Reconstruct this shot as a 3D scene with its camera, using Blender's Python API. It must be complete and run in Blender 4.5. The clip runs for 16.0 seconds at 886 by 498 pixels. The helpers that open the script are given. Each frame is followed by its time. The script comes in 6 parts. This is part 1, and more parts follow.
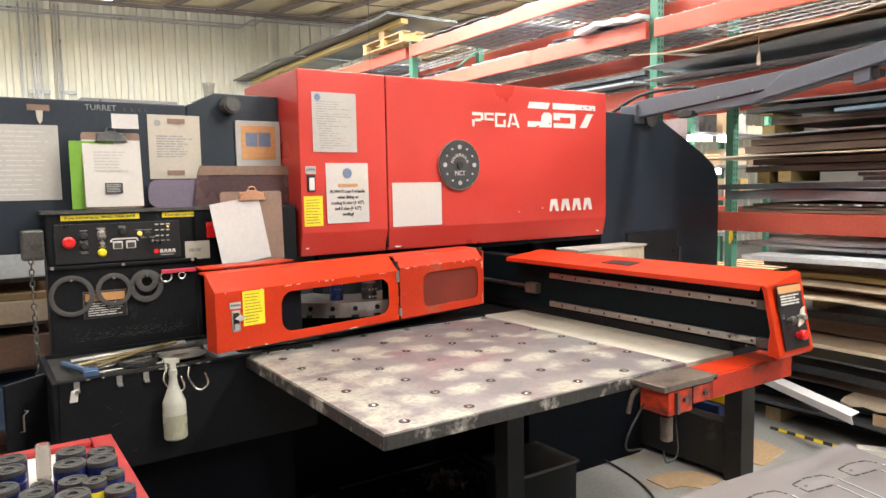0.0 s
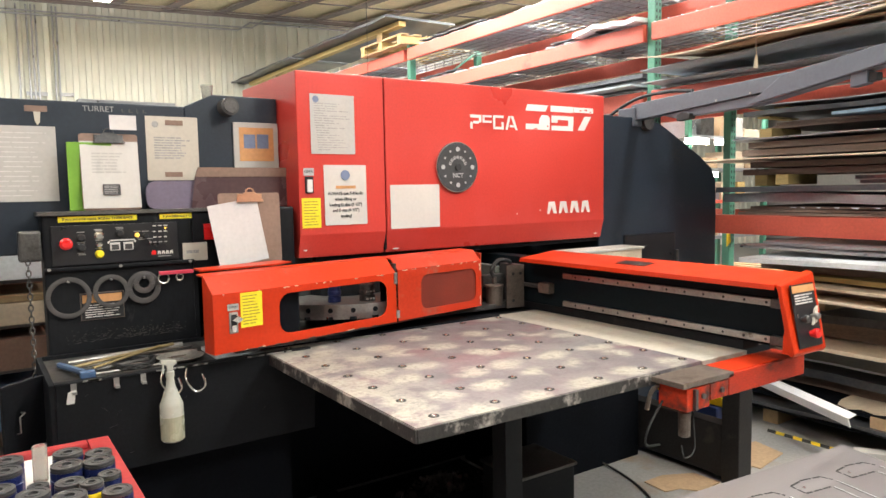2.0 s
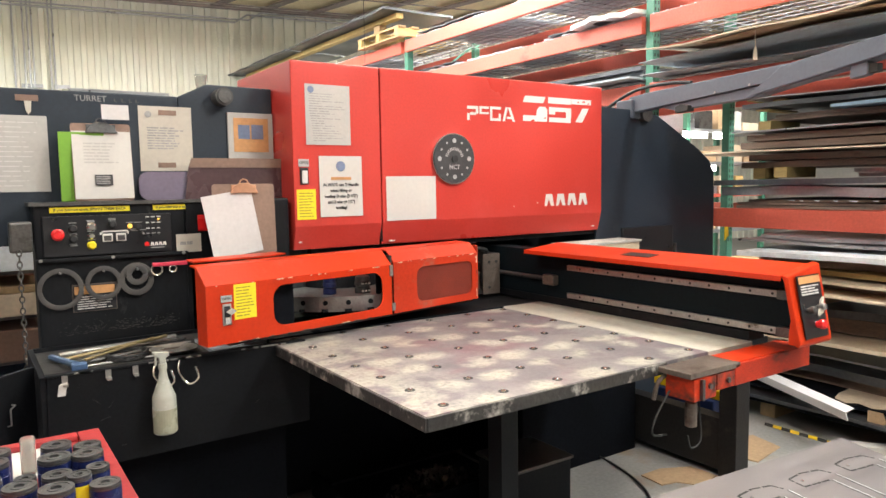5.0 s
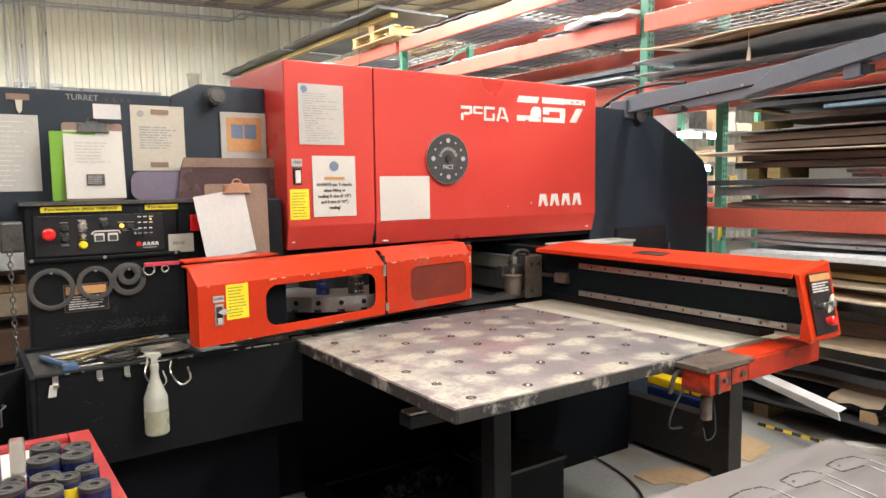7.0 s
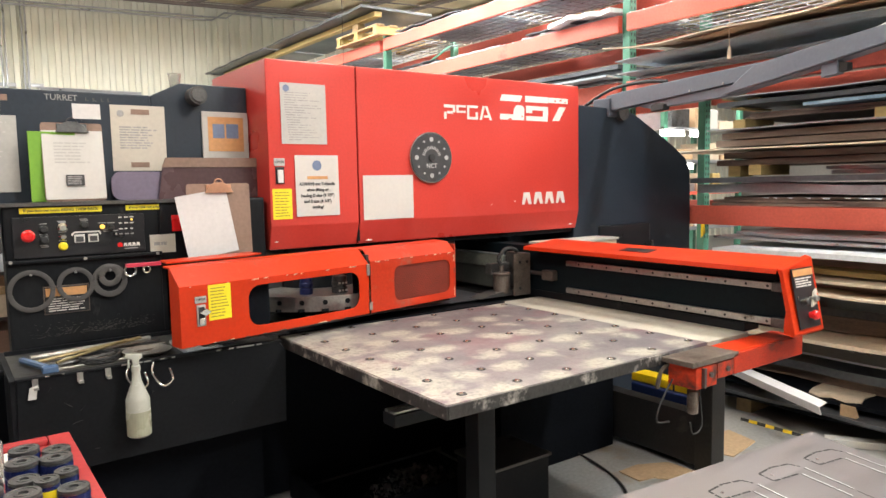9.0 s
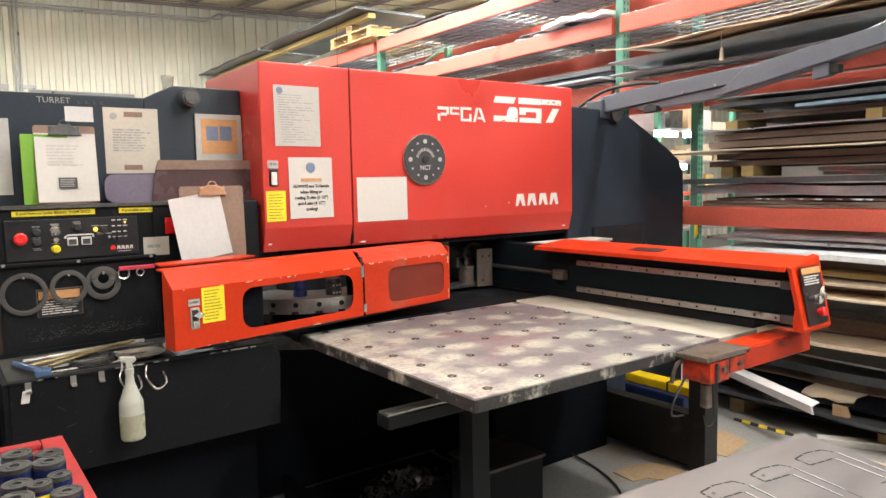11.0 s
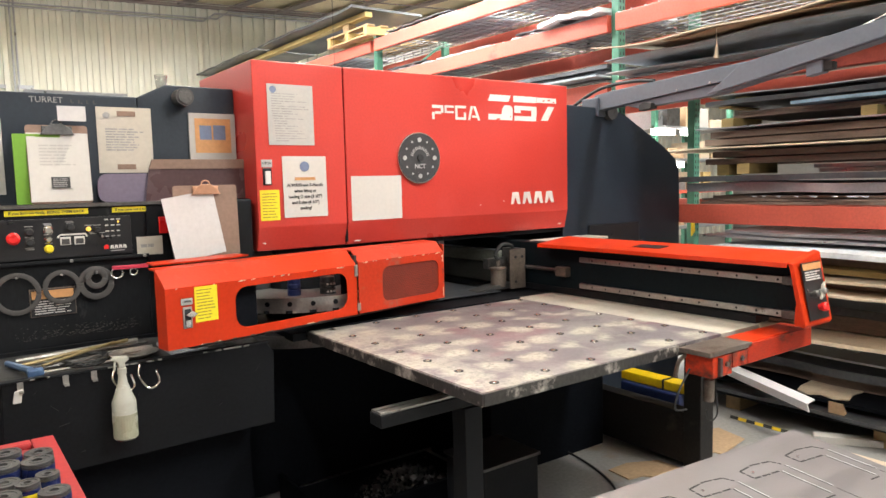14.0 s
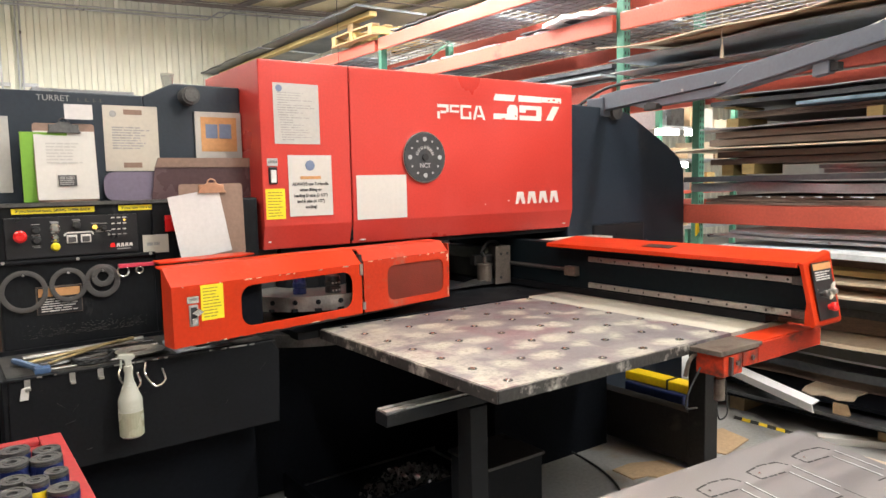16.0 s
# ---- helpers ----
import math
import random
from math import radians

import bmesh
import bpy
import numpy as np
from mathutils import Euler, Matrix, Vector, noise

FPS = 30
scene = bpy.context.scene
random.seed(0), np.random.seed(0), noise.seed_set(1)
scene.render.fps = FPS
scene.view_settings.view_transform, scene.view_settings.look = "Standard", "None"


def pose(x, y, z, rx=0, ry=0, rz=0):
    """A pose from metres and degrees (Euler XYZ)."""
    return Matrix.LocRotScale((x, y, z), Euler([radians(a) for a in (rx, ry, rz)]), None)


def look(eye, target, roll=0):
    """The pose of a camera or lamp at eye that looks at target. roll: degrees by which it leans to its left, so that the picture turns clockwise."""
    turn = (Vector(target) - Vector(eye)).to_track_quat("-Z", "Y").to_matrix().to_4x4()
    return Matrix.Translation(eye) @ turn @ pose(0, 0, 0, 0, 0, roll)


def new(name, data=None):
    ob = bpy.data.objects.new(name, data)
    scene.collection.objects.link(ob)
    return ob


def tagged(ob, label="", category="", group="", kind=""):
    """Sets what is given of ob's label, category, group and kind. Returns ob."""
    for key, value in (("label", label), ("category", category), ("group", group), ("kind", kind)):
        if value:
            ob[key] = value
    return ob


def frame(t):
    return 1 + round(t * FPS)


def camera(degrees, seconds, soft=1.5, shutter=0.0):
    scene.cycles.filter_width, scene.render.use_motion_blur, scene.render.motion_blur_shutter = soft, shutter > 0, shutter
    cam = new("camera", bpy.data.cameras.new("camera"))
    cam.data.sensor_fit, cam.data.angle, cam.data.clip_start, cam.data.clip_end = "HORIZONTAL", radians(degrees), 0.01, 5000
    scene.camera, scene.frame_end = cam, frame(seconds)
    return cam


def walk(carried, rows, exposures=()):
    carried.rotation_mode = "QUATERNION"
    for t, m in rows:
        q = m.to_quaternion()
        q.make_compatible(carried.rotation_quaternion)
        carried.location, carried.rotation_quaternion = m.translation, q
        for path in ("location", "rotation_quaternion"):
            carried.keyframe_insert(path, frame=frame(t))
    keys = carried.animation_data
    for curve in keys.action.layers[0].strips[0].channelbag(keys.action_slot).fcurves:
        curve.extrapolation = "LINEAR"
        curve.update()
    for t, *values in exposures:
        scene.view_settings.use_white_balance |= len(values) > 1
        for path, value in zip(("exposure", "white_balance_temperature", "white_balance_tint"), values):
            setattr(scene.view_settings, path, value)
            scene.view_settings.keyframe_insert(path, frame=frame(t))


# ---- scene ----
cam = camera(64.1, 16.0)
PATH = [
    (0, (-1.277, -3.086, 1.535), (-0.172, -1.429, 1.362), -1.1),
    (0.5, (-1.288, -3.08, 1.531), (-0.18, -1.423, 1.366), -1.1),
    (1, (-1.287, -3.083, 1.531), (-0.175, -1.428, 1.369), -1.0),
    (1.5, (-1.28, -3.086, 1.533), (-0.166, -1.433, 1.368), -1.0),
    (2, (-1.279, -3.084, 1.531), (-0.167, -1.43, 1.366), -1.0),
    (2.5, (-1.272, -3.076, 1.528), (-0.157, -1.425, 1.362), -1.0),
    (3, (-1.263, -3.076, 1.529), (-0.147, -1.425, 1.357), -0.9),
    (3.5, (-1.264, -3.069, 1.521), (-0.144, -1.421, 1.348), -1.0),
    (4, (-1.259, -3.068, 1.519), (-0.143, -1.417, 1.34), -0.9),
    (6.5, (-1.257, -3.067, 1.517), (-0.138, -1.42, 1.334), -0.9),
    (7, (-1.249, -3.068, 1.521), (-0.122, -1.426, 1.338), -0.8),
    (7.5, (-1.245, -3.069, 1.517), (-0.104, -1.437, 1.337), -0.7),
    (8, (-1.247, -3.074, 1.518), (-0.099, -1.446, 1.338), -0.7),
    (8.5, (-1.24, -3.075, 1.517), (-0.087, -1.451, 1.336), -1.0),
    (9, (-1.24, -3.078, 1.519), (-0.082, -1.458, 1.333), -1.1),
    (11.5, (-1.239, -3.09, 1.525), (-0.068, -1.479, 1.341), -1.2),
    (12, (-1.23, -3.098, 1.525), (-0.063, -1.485, 1.34), -1.3),
    (12.5, (-1.227, -3.099, 1.522), (-0.058, -1.488, 1.336), -1.3),
    (13, (-1.225, -3.093, 1.516), (-0.051, -1.485, 1.331), -1.4),
    (13.5, (-1.225, -3.094, 1.519), (-0.048, -1.488, 1.327), -1.3),
    (14, (-1.218, -3.098, 1.521), (-0.047, -1.487, 1.334), -1.4),
    (14.5, (-1.227, -3.092, 1.523), (-0.054, -1.482, 1.338), -1.3),
    (15, (-1.23, -3.09, 1.518), (-0.062, -1.477, 1.336), -1.3),
    (15.5, (-1.227, -3.092, 1.519), (-0.061, -1.477, 1.335), -1.2),
    (16, (-1.229, -3.093, 1.522), (-0.064, -1.478, 1.333), -1.2),
]
walk(cam, [(t, look(eye, target, roll)) for t, eye, target, roll in PATH])

# ---- light ----
scene.view_settings.exposure = 0.0
world = bpy.data.worlds.new("hall_air")
scene.world = world
world.use_nodes = True
world.node_tree.nodes["Background"].inputs[0].default_value = (0.75, 0.85, 1.0, 1)
world.node_tree.nodes["Background"].inputs[1].default_value = 0.02


# ---- materials ----
def mat(name, color, rough=0.5, metal=0.0, vary=0.15, scale=4.0, grain=60.0, bump=0.05, dirt=None, dirt_at=0.6, dirt_scale=3.0, stretch=(1, 1, 1), spec=0.5, trans=0.0, coat=0.0):
    """Paint or bare surface: base colour with two scales of variation, optional dirt patches, fine relief."""
    m = bpy.data.materials.new(name)
    m.use_nodes = True
    nt = m.node_tree
    nd, ln = nt.nodes, nt.links
    b = nd["Principled BSDF"]
    b.inputs["Roughness"].default_value = rough
    b.inputs["Metallic"].default_value = metal
    b.inputs["Specular IOR Level"].default_value = spec
    b.inputs["Transmission Weight"].default_value = trans
    b.inputs["Coat Weight"].default_value = coat
    tc = nd.new("ShaderNodeTexCoord")
    mp = nd.new("ShaderNodeMapping")
    mp.inputs["Scale"].default_value = stretch
    ln.new(tc.outputs["Object"], mp.inputs[0])
    n1 = nd.new("ShaderNodeTexNoise")
    n1.inputs["Scale"].default_value = scale
    n1.inputs["Detail"].default_value = 5
    n2 = nd.new("ShaderNodeTexNoise")
    n2.inputs["Scale"].default_value = grain
    n2.inputs["Detail"].default_value = 3
    ln.new(mp.outputs[0], n1.inputs[0])
    ln.new(mp.outputs[0], n2.inputs[0])
    add = nd.new("ShaderNodeMath")
    add.operation = "ADD"
    ln.new(n1.outputs[0], add.inputs[0])
    ln.new(n2.outputs[0], add.inputs[1])
    mr = nd.new("ShaderNodeMapRange")
    mr.inputs[1].default_value, mr.inputs[2].default_value = 0.7, 1.3
    mr.inputs[3].default_value, mr.inputs[4].default_value = 1 - vary, 1 + vary
    ln.new(add.outputs[0], mr.inputs[0])
    mul = nd.new("ShaderNodeVectorMath")
    mul.operation = "SCALE"
    mul.inputs[0].default_value = color
    ln.new(mr.outputs[0], mul.inputs["Scale"])
    out = mul.outputs[0]
    if dirt:
        n3 = nd.new("ShaderNodeTexNoise")
        n3.inputs["Scale"].default_value = dirt_scale
        n3.inputs["Detail"].default_value = 8
        n3.inputs["Roughness"].default_value = 0.65
        ln.new(mp.outputs[0], n3.inputs[0])
        ra = nd.new("ShaderNodeMapRange")
        ra.inputs[1].default_value, ra.inputs[2].default_value = dirt_at, dirt_at + 0.12
        ln.new(n3.outputs[0], ra.inputs[0])
        mx = nd.new("ShaderNodeMix")
        mx.data_type = "RGBA"
        ln.new(ra.outputs[0], mx.inputs[0])
        ln.new(out, mx.inputs[6])
        mx.inputs[7].default_value = (*dirt, 1)
        out = mx.outputs[2]
    ln.new(out, b.inputs["Base Color"])
    rr = nd.new("ShaderNodeMapRange")
    rr.inputs[1].default_value, rr.inputs[2].default_value = 0.3, 0.7
    rr.inputs[3].default_value, rr.inputs[4].default_value = max(0.02, rough - 0.1), min(1, rough + 0.1)
    ln.new(n1.outputs[0], rr.inputs[0])
    ln.new(rr.outputs[0], b.inputs["Roughness"])
    if bump:
        bp = nd.new("ShaderNodeBump")
        bp.inputs["Strength"].default_value = bump
        bp.inputs["Distance"].default_value = 0.01
        ln.new(n2.outputs[0], bp.inputs["Height"])
        ln.new(bp.outputs[0], b.inputs["Normal"])
    return m


def glow(name, color, strength):
    m = bpy.data.materials.new(name)
    m.use_nodes = True
    b = m.node_tree.nodes["Principled BSDF"]
    b.inputs["Base Color"].default_value = (*color, 1)
    b.inputs["Emission Color"].default_value = (*color, 1)
    b.inputs["Emission Strength"].default_value = strength
    return m


RED = mat("red_enamel", (0.54, 0.045, 0.033), 0.33, vary=0.08, scale=1.5, grain=90, bump=0.03, dirt=(0.56, 0.055, 0.045), dirt_at=0.56, dirt_scale=2)
ORANGE = mat("orange_red_enamel", (0.50, 0.030, 0.004), 0.38, spec=0.3, vary=0.1, scale=3, grain=70, bump=0.04, dirt=(0.33, 0.05, 0.025), dirt_at=0.63, dirt_scale=7)
WORN = mat("worn_orange_enamel", (0.50, 0.038, 0.010), 0.48, spec=0.3, vary=0.2, scale=5, grain=80, bump=0.06, dirt=(0.055, 0.028, 0.022), dirt_at=0.45, dirt_scale=6)
GRIMERED = mat("grimy_red_enamel", (0.42, 0.030, 0.010), 0.5, spec=0.3, vary=0.25, scale=5, grain=80, bump=0.06, dirt=(0.09, 0.028, 0.02), dirt_at=0.5, dirt_scale=5, stretch=(1, 1, 2.5))
BLACK = mat("black_machine_paint", (0.0055, 0.0062, 0.008), 0.55, vary=0.3, scale=3, grain=80, bump=0.08, dirt=(0.045, 0.044, 0.043), dirt_at=0.61, dirt_scale=9, stretch=(1, 1, 0.4), spec=0.24)
BEAMDARK = mat("dark_teal_beam_paint", (0.0055, 0.0095, 0.012), 0.6, vary=0.2, scale=3, grain=60, bump=0.05, spec=0.1)
WEARPANEL = mat("faded_orange_enamel", (0.47, 0.034, 0.010), 0.46, spec=0.3, vary=0.15, scale=4, grain=70, bump=0.05, dirt=(0.27, 0.12, 0.08), dirt_at=0.56, dirt_scale=5)
BLUEBLACK = mat("blue_black_frame_paint", (0.014, 0.022, 0.034), 0.5, vary=0.15, scale=2, grain=60, bump=0.06, dirt=(0.045, 0.047, 0.052), dirt_at=0.6, dirt_scale=3)
DIALGREY = mat("scuffed_charcoal_dial", (0.042, 0.042, 0.044), 0.45, vary=0.2, scale=8, grain=90, bump=0.03, dirt=(0.075, 0.073, 0.072), dirt_at=0.58, dirt_scale=14)
DIALMARK = mat("greyed_white_marking", (0.42, 0.42, 0.41), 0.55, vary=0.15, scale=20, bump=0.02)
PANELBLK = mat("satin_black_panel", (0.014, 0.014, 0.016), 0.35, vary=0.2, scale=6, grain=120, bump=0.03)
STEEL = mat("machined_steel", (0.42, 0.41, 0.39), 0.38, 0.85, vary=0.2, scale=8, grain=90, bump=0.05, dirt=(0.12, 0.09, 0.07), dirt_at=0.6, dirt_scale=12)
DARKSTEEL = mat("oily_dark_steel", (0.12, 0.115, 0.11), 0.42, 0.7, vary=0.25, scale=8, grain=90, bump=0.08, dirt=(0.05, 0.04, 0.035), dirt_at=0.55, dirt_scale=10)
CHROME = mat("bright_chrome", (0.75, 0.74, 0.72), 0.18, 1.0, vary=0.06, scale=9, grain=60, bump=0.02)
# Grey taken nearly to black: shade under the table is in this colour.
SHADEGREY = mat("shaded_grey_paint", (0.0085, 0.0095, 0.0115), 0.55, vary=0.2, scale=4, grain=70, bump=0.06, dirt=(0.05, 0.042, 0.036), dirt_at=0.62, spec=0.25)
GREYPAPER = mat("greyish_paper", (0.45, 0.43, 0.40), 0.55, vary=0.06, scale=4, grain=60, bump=0.02)
PAPER = mat("white_paper", (0.57, 0.545, 0.505), 0.75, vary=0.04, scale=4, grain=60, bump=0.02)
CREAM = mat("yellowed_paper", (0.52, 0.475, 0.40), 0.75, vary=0.06, scale=5, grain=60, bump=0.02)
PINKPAPER = mat("smudged_pinkish_paper", (0.62, 0.585, 0.57), 0.8, vary=0.06, scale=6, grain=60, bump=0.03, dirt=(0.42, 0.38, 0.355), dirt_at=0.62, dirt_scale=12)
INK = mat("printed_ink", (0.05, 0.05, 0.05), 0.8, vary=0.2, bump=0)
GREYINK = mat("faint_grey_print", (0.33, 0.32, 0.31), 0.8, vary=0.2, bump=0)
YELLOW = mat("yellow_label", (0.80, 0.66, 0.02), 0.5, vary=0.06, scale=6, bump=0.01)
WHITE = mat("white_lettering", (0.68, 0.65, 0.61), 0.5, vary=0.08, scale=8, bump=0.02)
CARD = mat("brown_cardboard", (0.42, 0.29, 0.17), 0.85, vary=0.15, scale=3, grain=50, bump=0.05, dirt=(0.3, 0.2, 0.12), dirt_at=0.6)
TAN = mat("pale_tan_board", (0.66, 0.55, 0.41), 0.8, vary=0.12, scale=3, grain=40, bump=0.05)
WOOD = mat("rough_pine", (0.36, 0.25, 0.13), 0.8, vary=0.25, scale=3, grain=40, bump=0.1, stretch=(1, 8, 8))
YWOOD = mat("yellow_pine", (0.50, 0.37, 0.15), 0.75, vary=0.2, scale=3, grain=40, bump=0.08, stretch=(8, 1, 8))
SHEETBROWN = mat("rusty_brown_sheet_stack", (0.23, 0.165, 0.13), 0.65, vary=0.35, scale=2.5, grain=40, bump=0.08, dirt=(0.26, 0.19, 0.15), dirt_at=0.58, stretch=(1, 1, 9))
SHEETDARK = mat("dark_mill_scale_steel", (0.10, 0.105, 0.115), 0.38, 0.5, vary=0.3, scale=2, grain=40, bump=0.04, dirt=(0.1, 0.095, 0.09), dirt_at=0.6)
SHEETGREY = mat("galvanised_sheet", (0.42, 0.43, 0.45), 0.35, 0.75, vary=0.15, scale=5, grain=50, bump=0.03)
SHEETWHITE = mat("film_wrapped_sheet", (0.80, 0.85, 0.88), 0.45, 0.0, vary=0.12, scale=4, grain=40, bump=0.05)
RACKRED = mat("red_rack_beam_paint", (0.62, 0.12, 0.08), 0.42, vary=0.12, scale=3, grain=60, bump=0.04, dirt=(0.42, 0.06, 0.045), dirt_at=0.6)
RACKGREEN = mat("green_rack_post_paint", (0.055, 0.19, 0.125), 0.45, vary=0.15, scale=4, grain=60, bump=0.04, dirt=(0.12, 0.2, 0.15), dirt_at=0.62)
WALLMETAL = mat("white_corrugated_wall_steel", (0.66, 0.66, 0.57), 0.5, 0.0, vary=0.07, scale=0.6, grain=15, bump=0.02, dirt=(0.64, 0.62, 0.52), dirt_at=0.6, dirt_scale=0.8, stretch=(1, 1, 0.25))
PLAINWALL = mat("plain_wall_paint", (0.55, 0.54, 0.50), 0.7, vary=0.1, scale=0.7, grain=20, bump=0.02)
CEIL = mat("yellowed_ceiling_lining", (0.82, 0.71, 0.50), 0.8, vary=0.12, scale=0.8, grain=12, bump=0.05, dirt=(0.7, 0.57, 0.37), dirt_at=0.6, dirt_scale=1.2)
JOIST = mat("grey_brown_joist_paint", (0.24, 0.2, 0.19), 0.6, vary=0.2, scale=3, bump=0.04)
CONCRETE = mat("worn_grey_concrete", (0.28, 0.278, 0.265), 0.6, vary=0.15, scale=1.2, grain=50, bump=0.08, dirt=(0.26, 0.19, 0.12), dirt_at=0.56, dirt_scale=1.6)
ARM = mat("grey_blue_arm_paint", (0.105, 0.12, 0.15), 0.45, vary=0.1, scale=3, grain=60, bump=0.04)
CUTPLATE = mat("brushed_cut_steel", (0.245, 0.232, 0.236), 0.42, 0.6, vary=0.08, scale=2, grain=120, bump=0.03, stretch=(1, 12, 1))
CARTRED = mat("red_cart_enamel", (0.36, 0.034, 0.036), 0.35, vary=0.15, scale=5, grain=60, bump=0.04, dirt=(0.3, 0.1, 0.09), dirt_at=0.6, dirt_scale=9)
BLUETOOL = mat("dark_blue_anodised", (0.016, 0.026, 0.11), 0.3, 0.3, vary=0.15, scale=9, bump=0.02)
GREEN = mat("lime_green_folder", (0.17, 0.36, 0.035), 0.5, vary=0.06, scale=4, bump=0.02)
PURPLE = mat("scuffed_purple_board", (0.17, 0.14, 0.195), 0.45, vary=0.12, scale=4, bump=0.03)
BROWNBOARD = mat("brown_clipboard", (0.24, 0.15, 0.11), 0.5, vary=0.15, scale=6, bump=0.03)
MAROON = mat("dark_clear_brown_plate", (0.095, 0.055, 0.058), 0.25, vary=0.12, scale=4, bump=0.02)
BRASS = mat("dull_brassy_steel", (0.33, 0.26, 0.13), 0.45, 0.5, vary=0.2, scale=9, bump=0.03)
COPPER = mat("orange_clip_metal", (0.55, 0.29, 0.18), 0.35, 0.6, vary=0.1, scale=9, bump=0.02)
REDKNOB = mat("red_button_plastic", (0.75, 0.02, 0.02), 0.3, vary=0.05, bump=0.01)
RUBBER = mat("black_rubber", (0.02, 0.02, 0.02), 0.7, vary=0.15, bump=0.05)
RINGGREY = mat("grey_gasket_rubber", (0.062, 0.057, 0.054), 0.55, vary=0.12, scale=8, bump=0.03)
BOTTLE = mat("milky_bottle_plastic", (0.42, 0.42, 0.36), 0.3, vary=0.05, scale=5, bump=0.02, dirt=(0.5, 0.47, 0.38), dirt_at=0.62)
BOTTLEFLUID = mat("cloudy_bottle_liquid", (0.33, 0.33, 0.24), 0.3, vary=0.08, scale=6, bump=0.02)
YPAINT = mat("yellow_safety_paint", (0.80, 0.55, 0.01), 0.4, vary=0.1, scale=5, bump=0.02)
BLUEDRUM = mat("blue_drum_paint", (0.008, 0.02, 0.075), 0.45, vary=0.1, scale=4, bump=0.03)
BLUEPLAS = mat("blue_handle_plastic", (0.06, 0.11, 0.21), 0.45, vary=0.1, bump=0.02)
ORANGEART = mat("orange_print", (0.56, 0.28, 0.11), 0.6, vary=0.12, scale=9, bump=0.0)
BLUEART = mat("slate_print", (0.15, 0.19, 0.29), 0.6, vary=0.12, scale=9, bump=0.0)
PINKHOSE = mat("pink_red_plastic", (0.62, 0.05, 0.09), 0.4, vary=0.1, bump=0.02)
LED = glow("amber_indicator", (1.0, 0.6, 0.1), 1.0)
FILMBLUE = mat("pale_blue_film", (0.36, 0.52, 0.68), 0.35, vary=0.15, scale=5, bump=0.03)
RACKSTEEL = mat("bluish_upper_sheet_steel", (0.42, 0.45, 0.49), 0.45, 0.15, vary=0.25, scale=1.5, grain=30, bump=0.03, dirt=(0.12, 0.12, 0.13), dirt_at=0.58)
UNDERSHEET = mat("smoky_blue_sheet_steel", (0.40, 0.45, 0.49), 0.5, 0.1, vary=0.2, scale=2, grain=30, bump=0.05, dirt=(0.34, 0.34, 0.34), dirt_at=0.55, dirt_scale=2.5, stretch=(3, 1, 1))
CAPSTEEL = mat("dark_bright_rimmed_steel", (0.11, 0.108, 0.108), 0.4, 0.7, vary=0.2, scale=20, grain=90, bump=0.04)
CLEAR = mat("cloudy_clear_plastic", (0.75, 0.74, 0.70), 0.12, vary=0.05, bump=0.0, trans=0.85)
GLOSSWHITE = mat("white_gloss_paint", (0.80, 0.80, 0.82), 0.35, vary=0.05, scale=4, bump=0.02)
BINBLACK = mat("dark_bin_paint", (0.0062, 0.0068, 0.0084), 0.6, vary=0.3, scale=3, grain=80, bump=0.05, dirt=(0.02, 0.02, 0.02), dirt_at=0.62, dirt_scale=7, spec=0.16)
# Darker copy of the machine black, with shade from table and covers in it.
DEEP = mat("shaded_black_steel", (0.0052, 0.0062, 0.0085), 0.65, vary=0.3, bump=0.05, spec=0.06)
# Leg paint again, browner and paler: the right leg's light is painted in.
LITLEG = mat("scuffed_lit_leg_paint", (0.023, 0.0215, 0.021), 0.55, vary=0.25, scale=4, grain=70, bump=0.06, dirt=(0.075, 0.062, 0.052), dirt_at=0.6, spec=0.25)
TUBE = glow("lamp_tube_glow", (1.0, 0.95, 0.86), 14.0)
SLIDEGREY = mat("greasy_grey_green_casting", (0.14, 0.145, 0.12), 0.5, vary=0.25, scale=6, grain=70, bump=0.06, dirt=(0.05, 0.047, 0.04), dirt_at=0.58, dirt_scale=8)
SLIDEWEB = mat("dark_grey_green_casting", (0.055, 0.057, 0.049), 0.5, vary=0.25, scale=6, grain=70, bump=0.06)
SCRAPE = mat("dusty_scraped_paint", (0.075, 0.07, 0.062), 0.8, vary=0.3, bump=0.02)
OLIVE = mat("olive_label_print", (0.34, 0.27, 0.03), 0.6, vary=0.15, bump=0)
RUSTPLATE = mat("grimy_brown_steel", (0.15, 0.12, 0.10), 0.45, 0.4, vary=0.25, scale=8, grain=80, bump=0.08, dirt=(0.08, 0.055, 0.04), dirt_at=0.55, dirt_scale=9)
MESHRED = mat("perforated_dark_red", (0.27, 0.042, 0.025), 0.5, vary=0.3, scale=6, grain=200, bump=0.3)


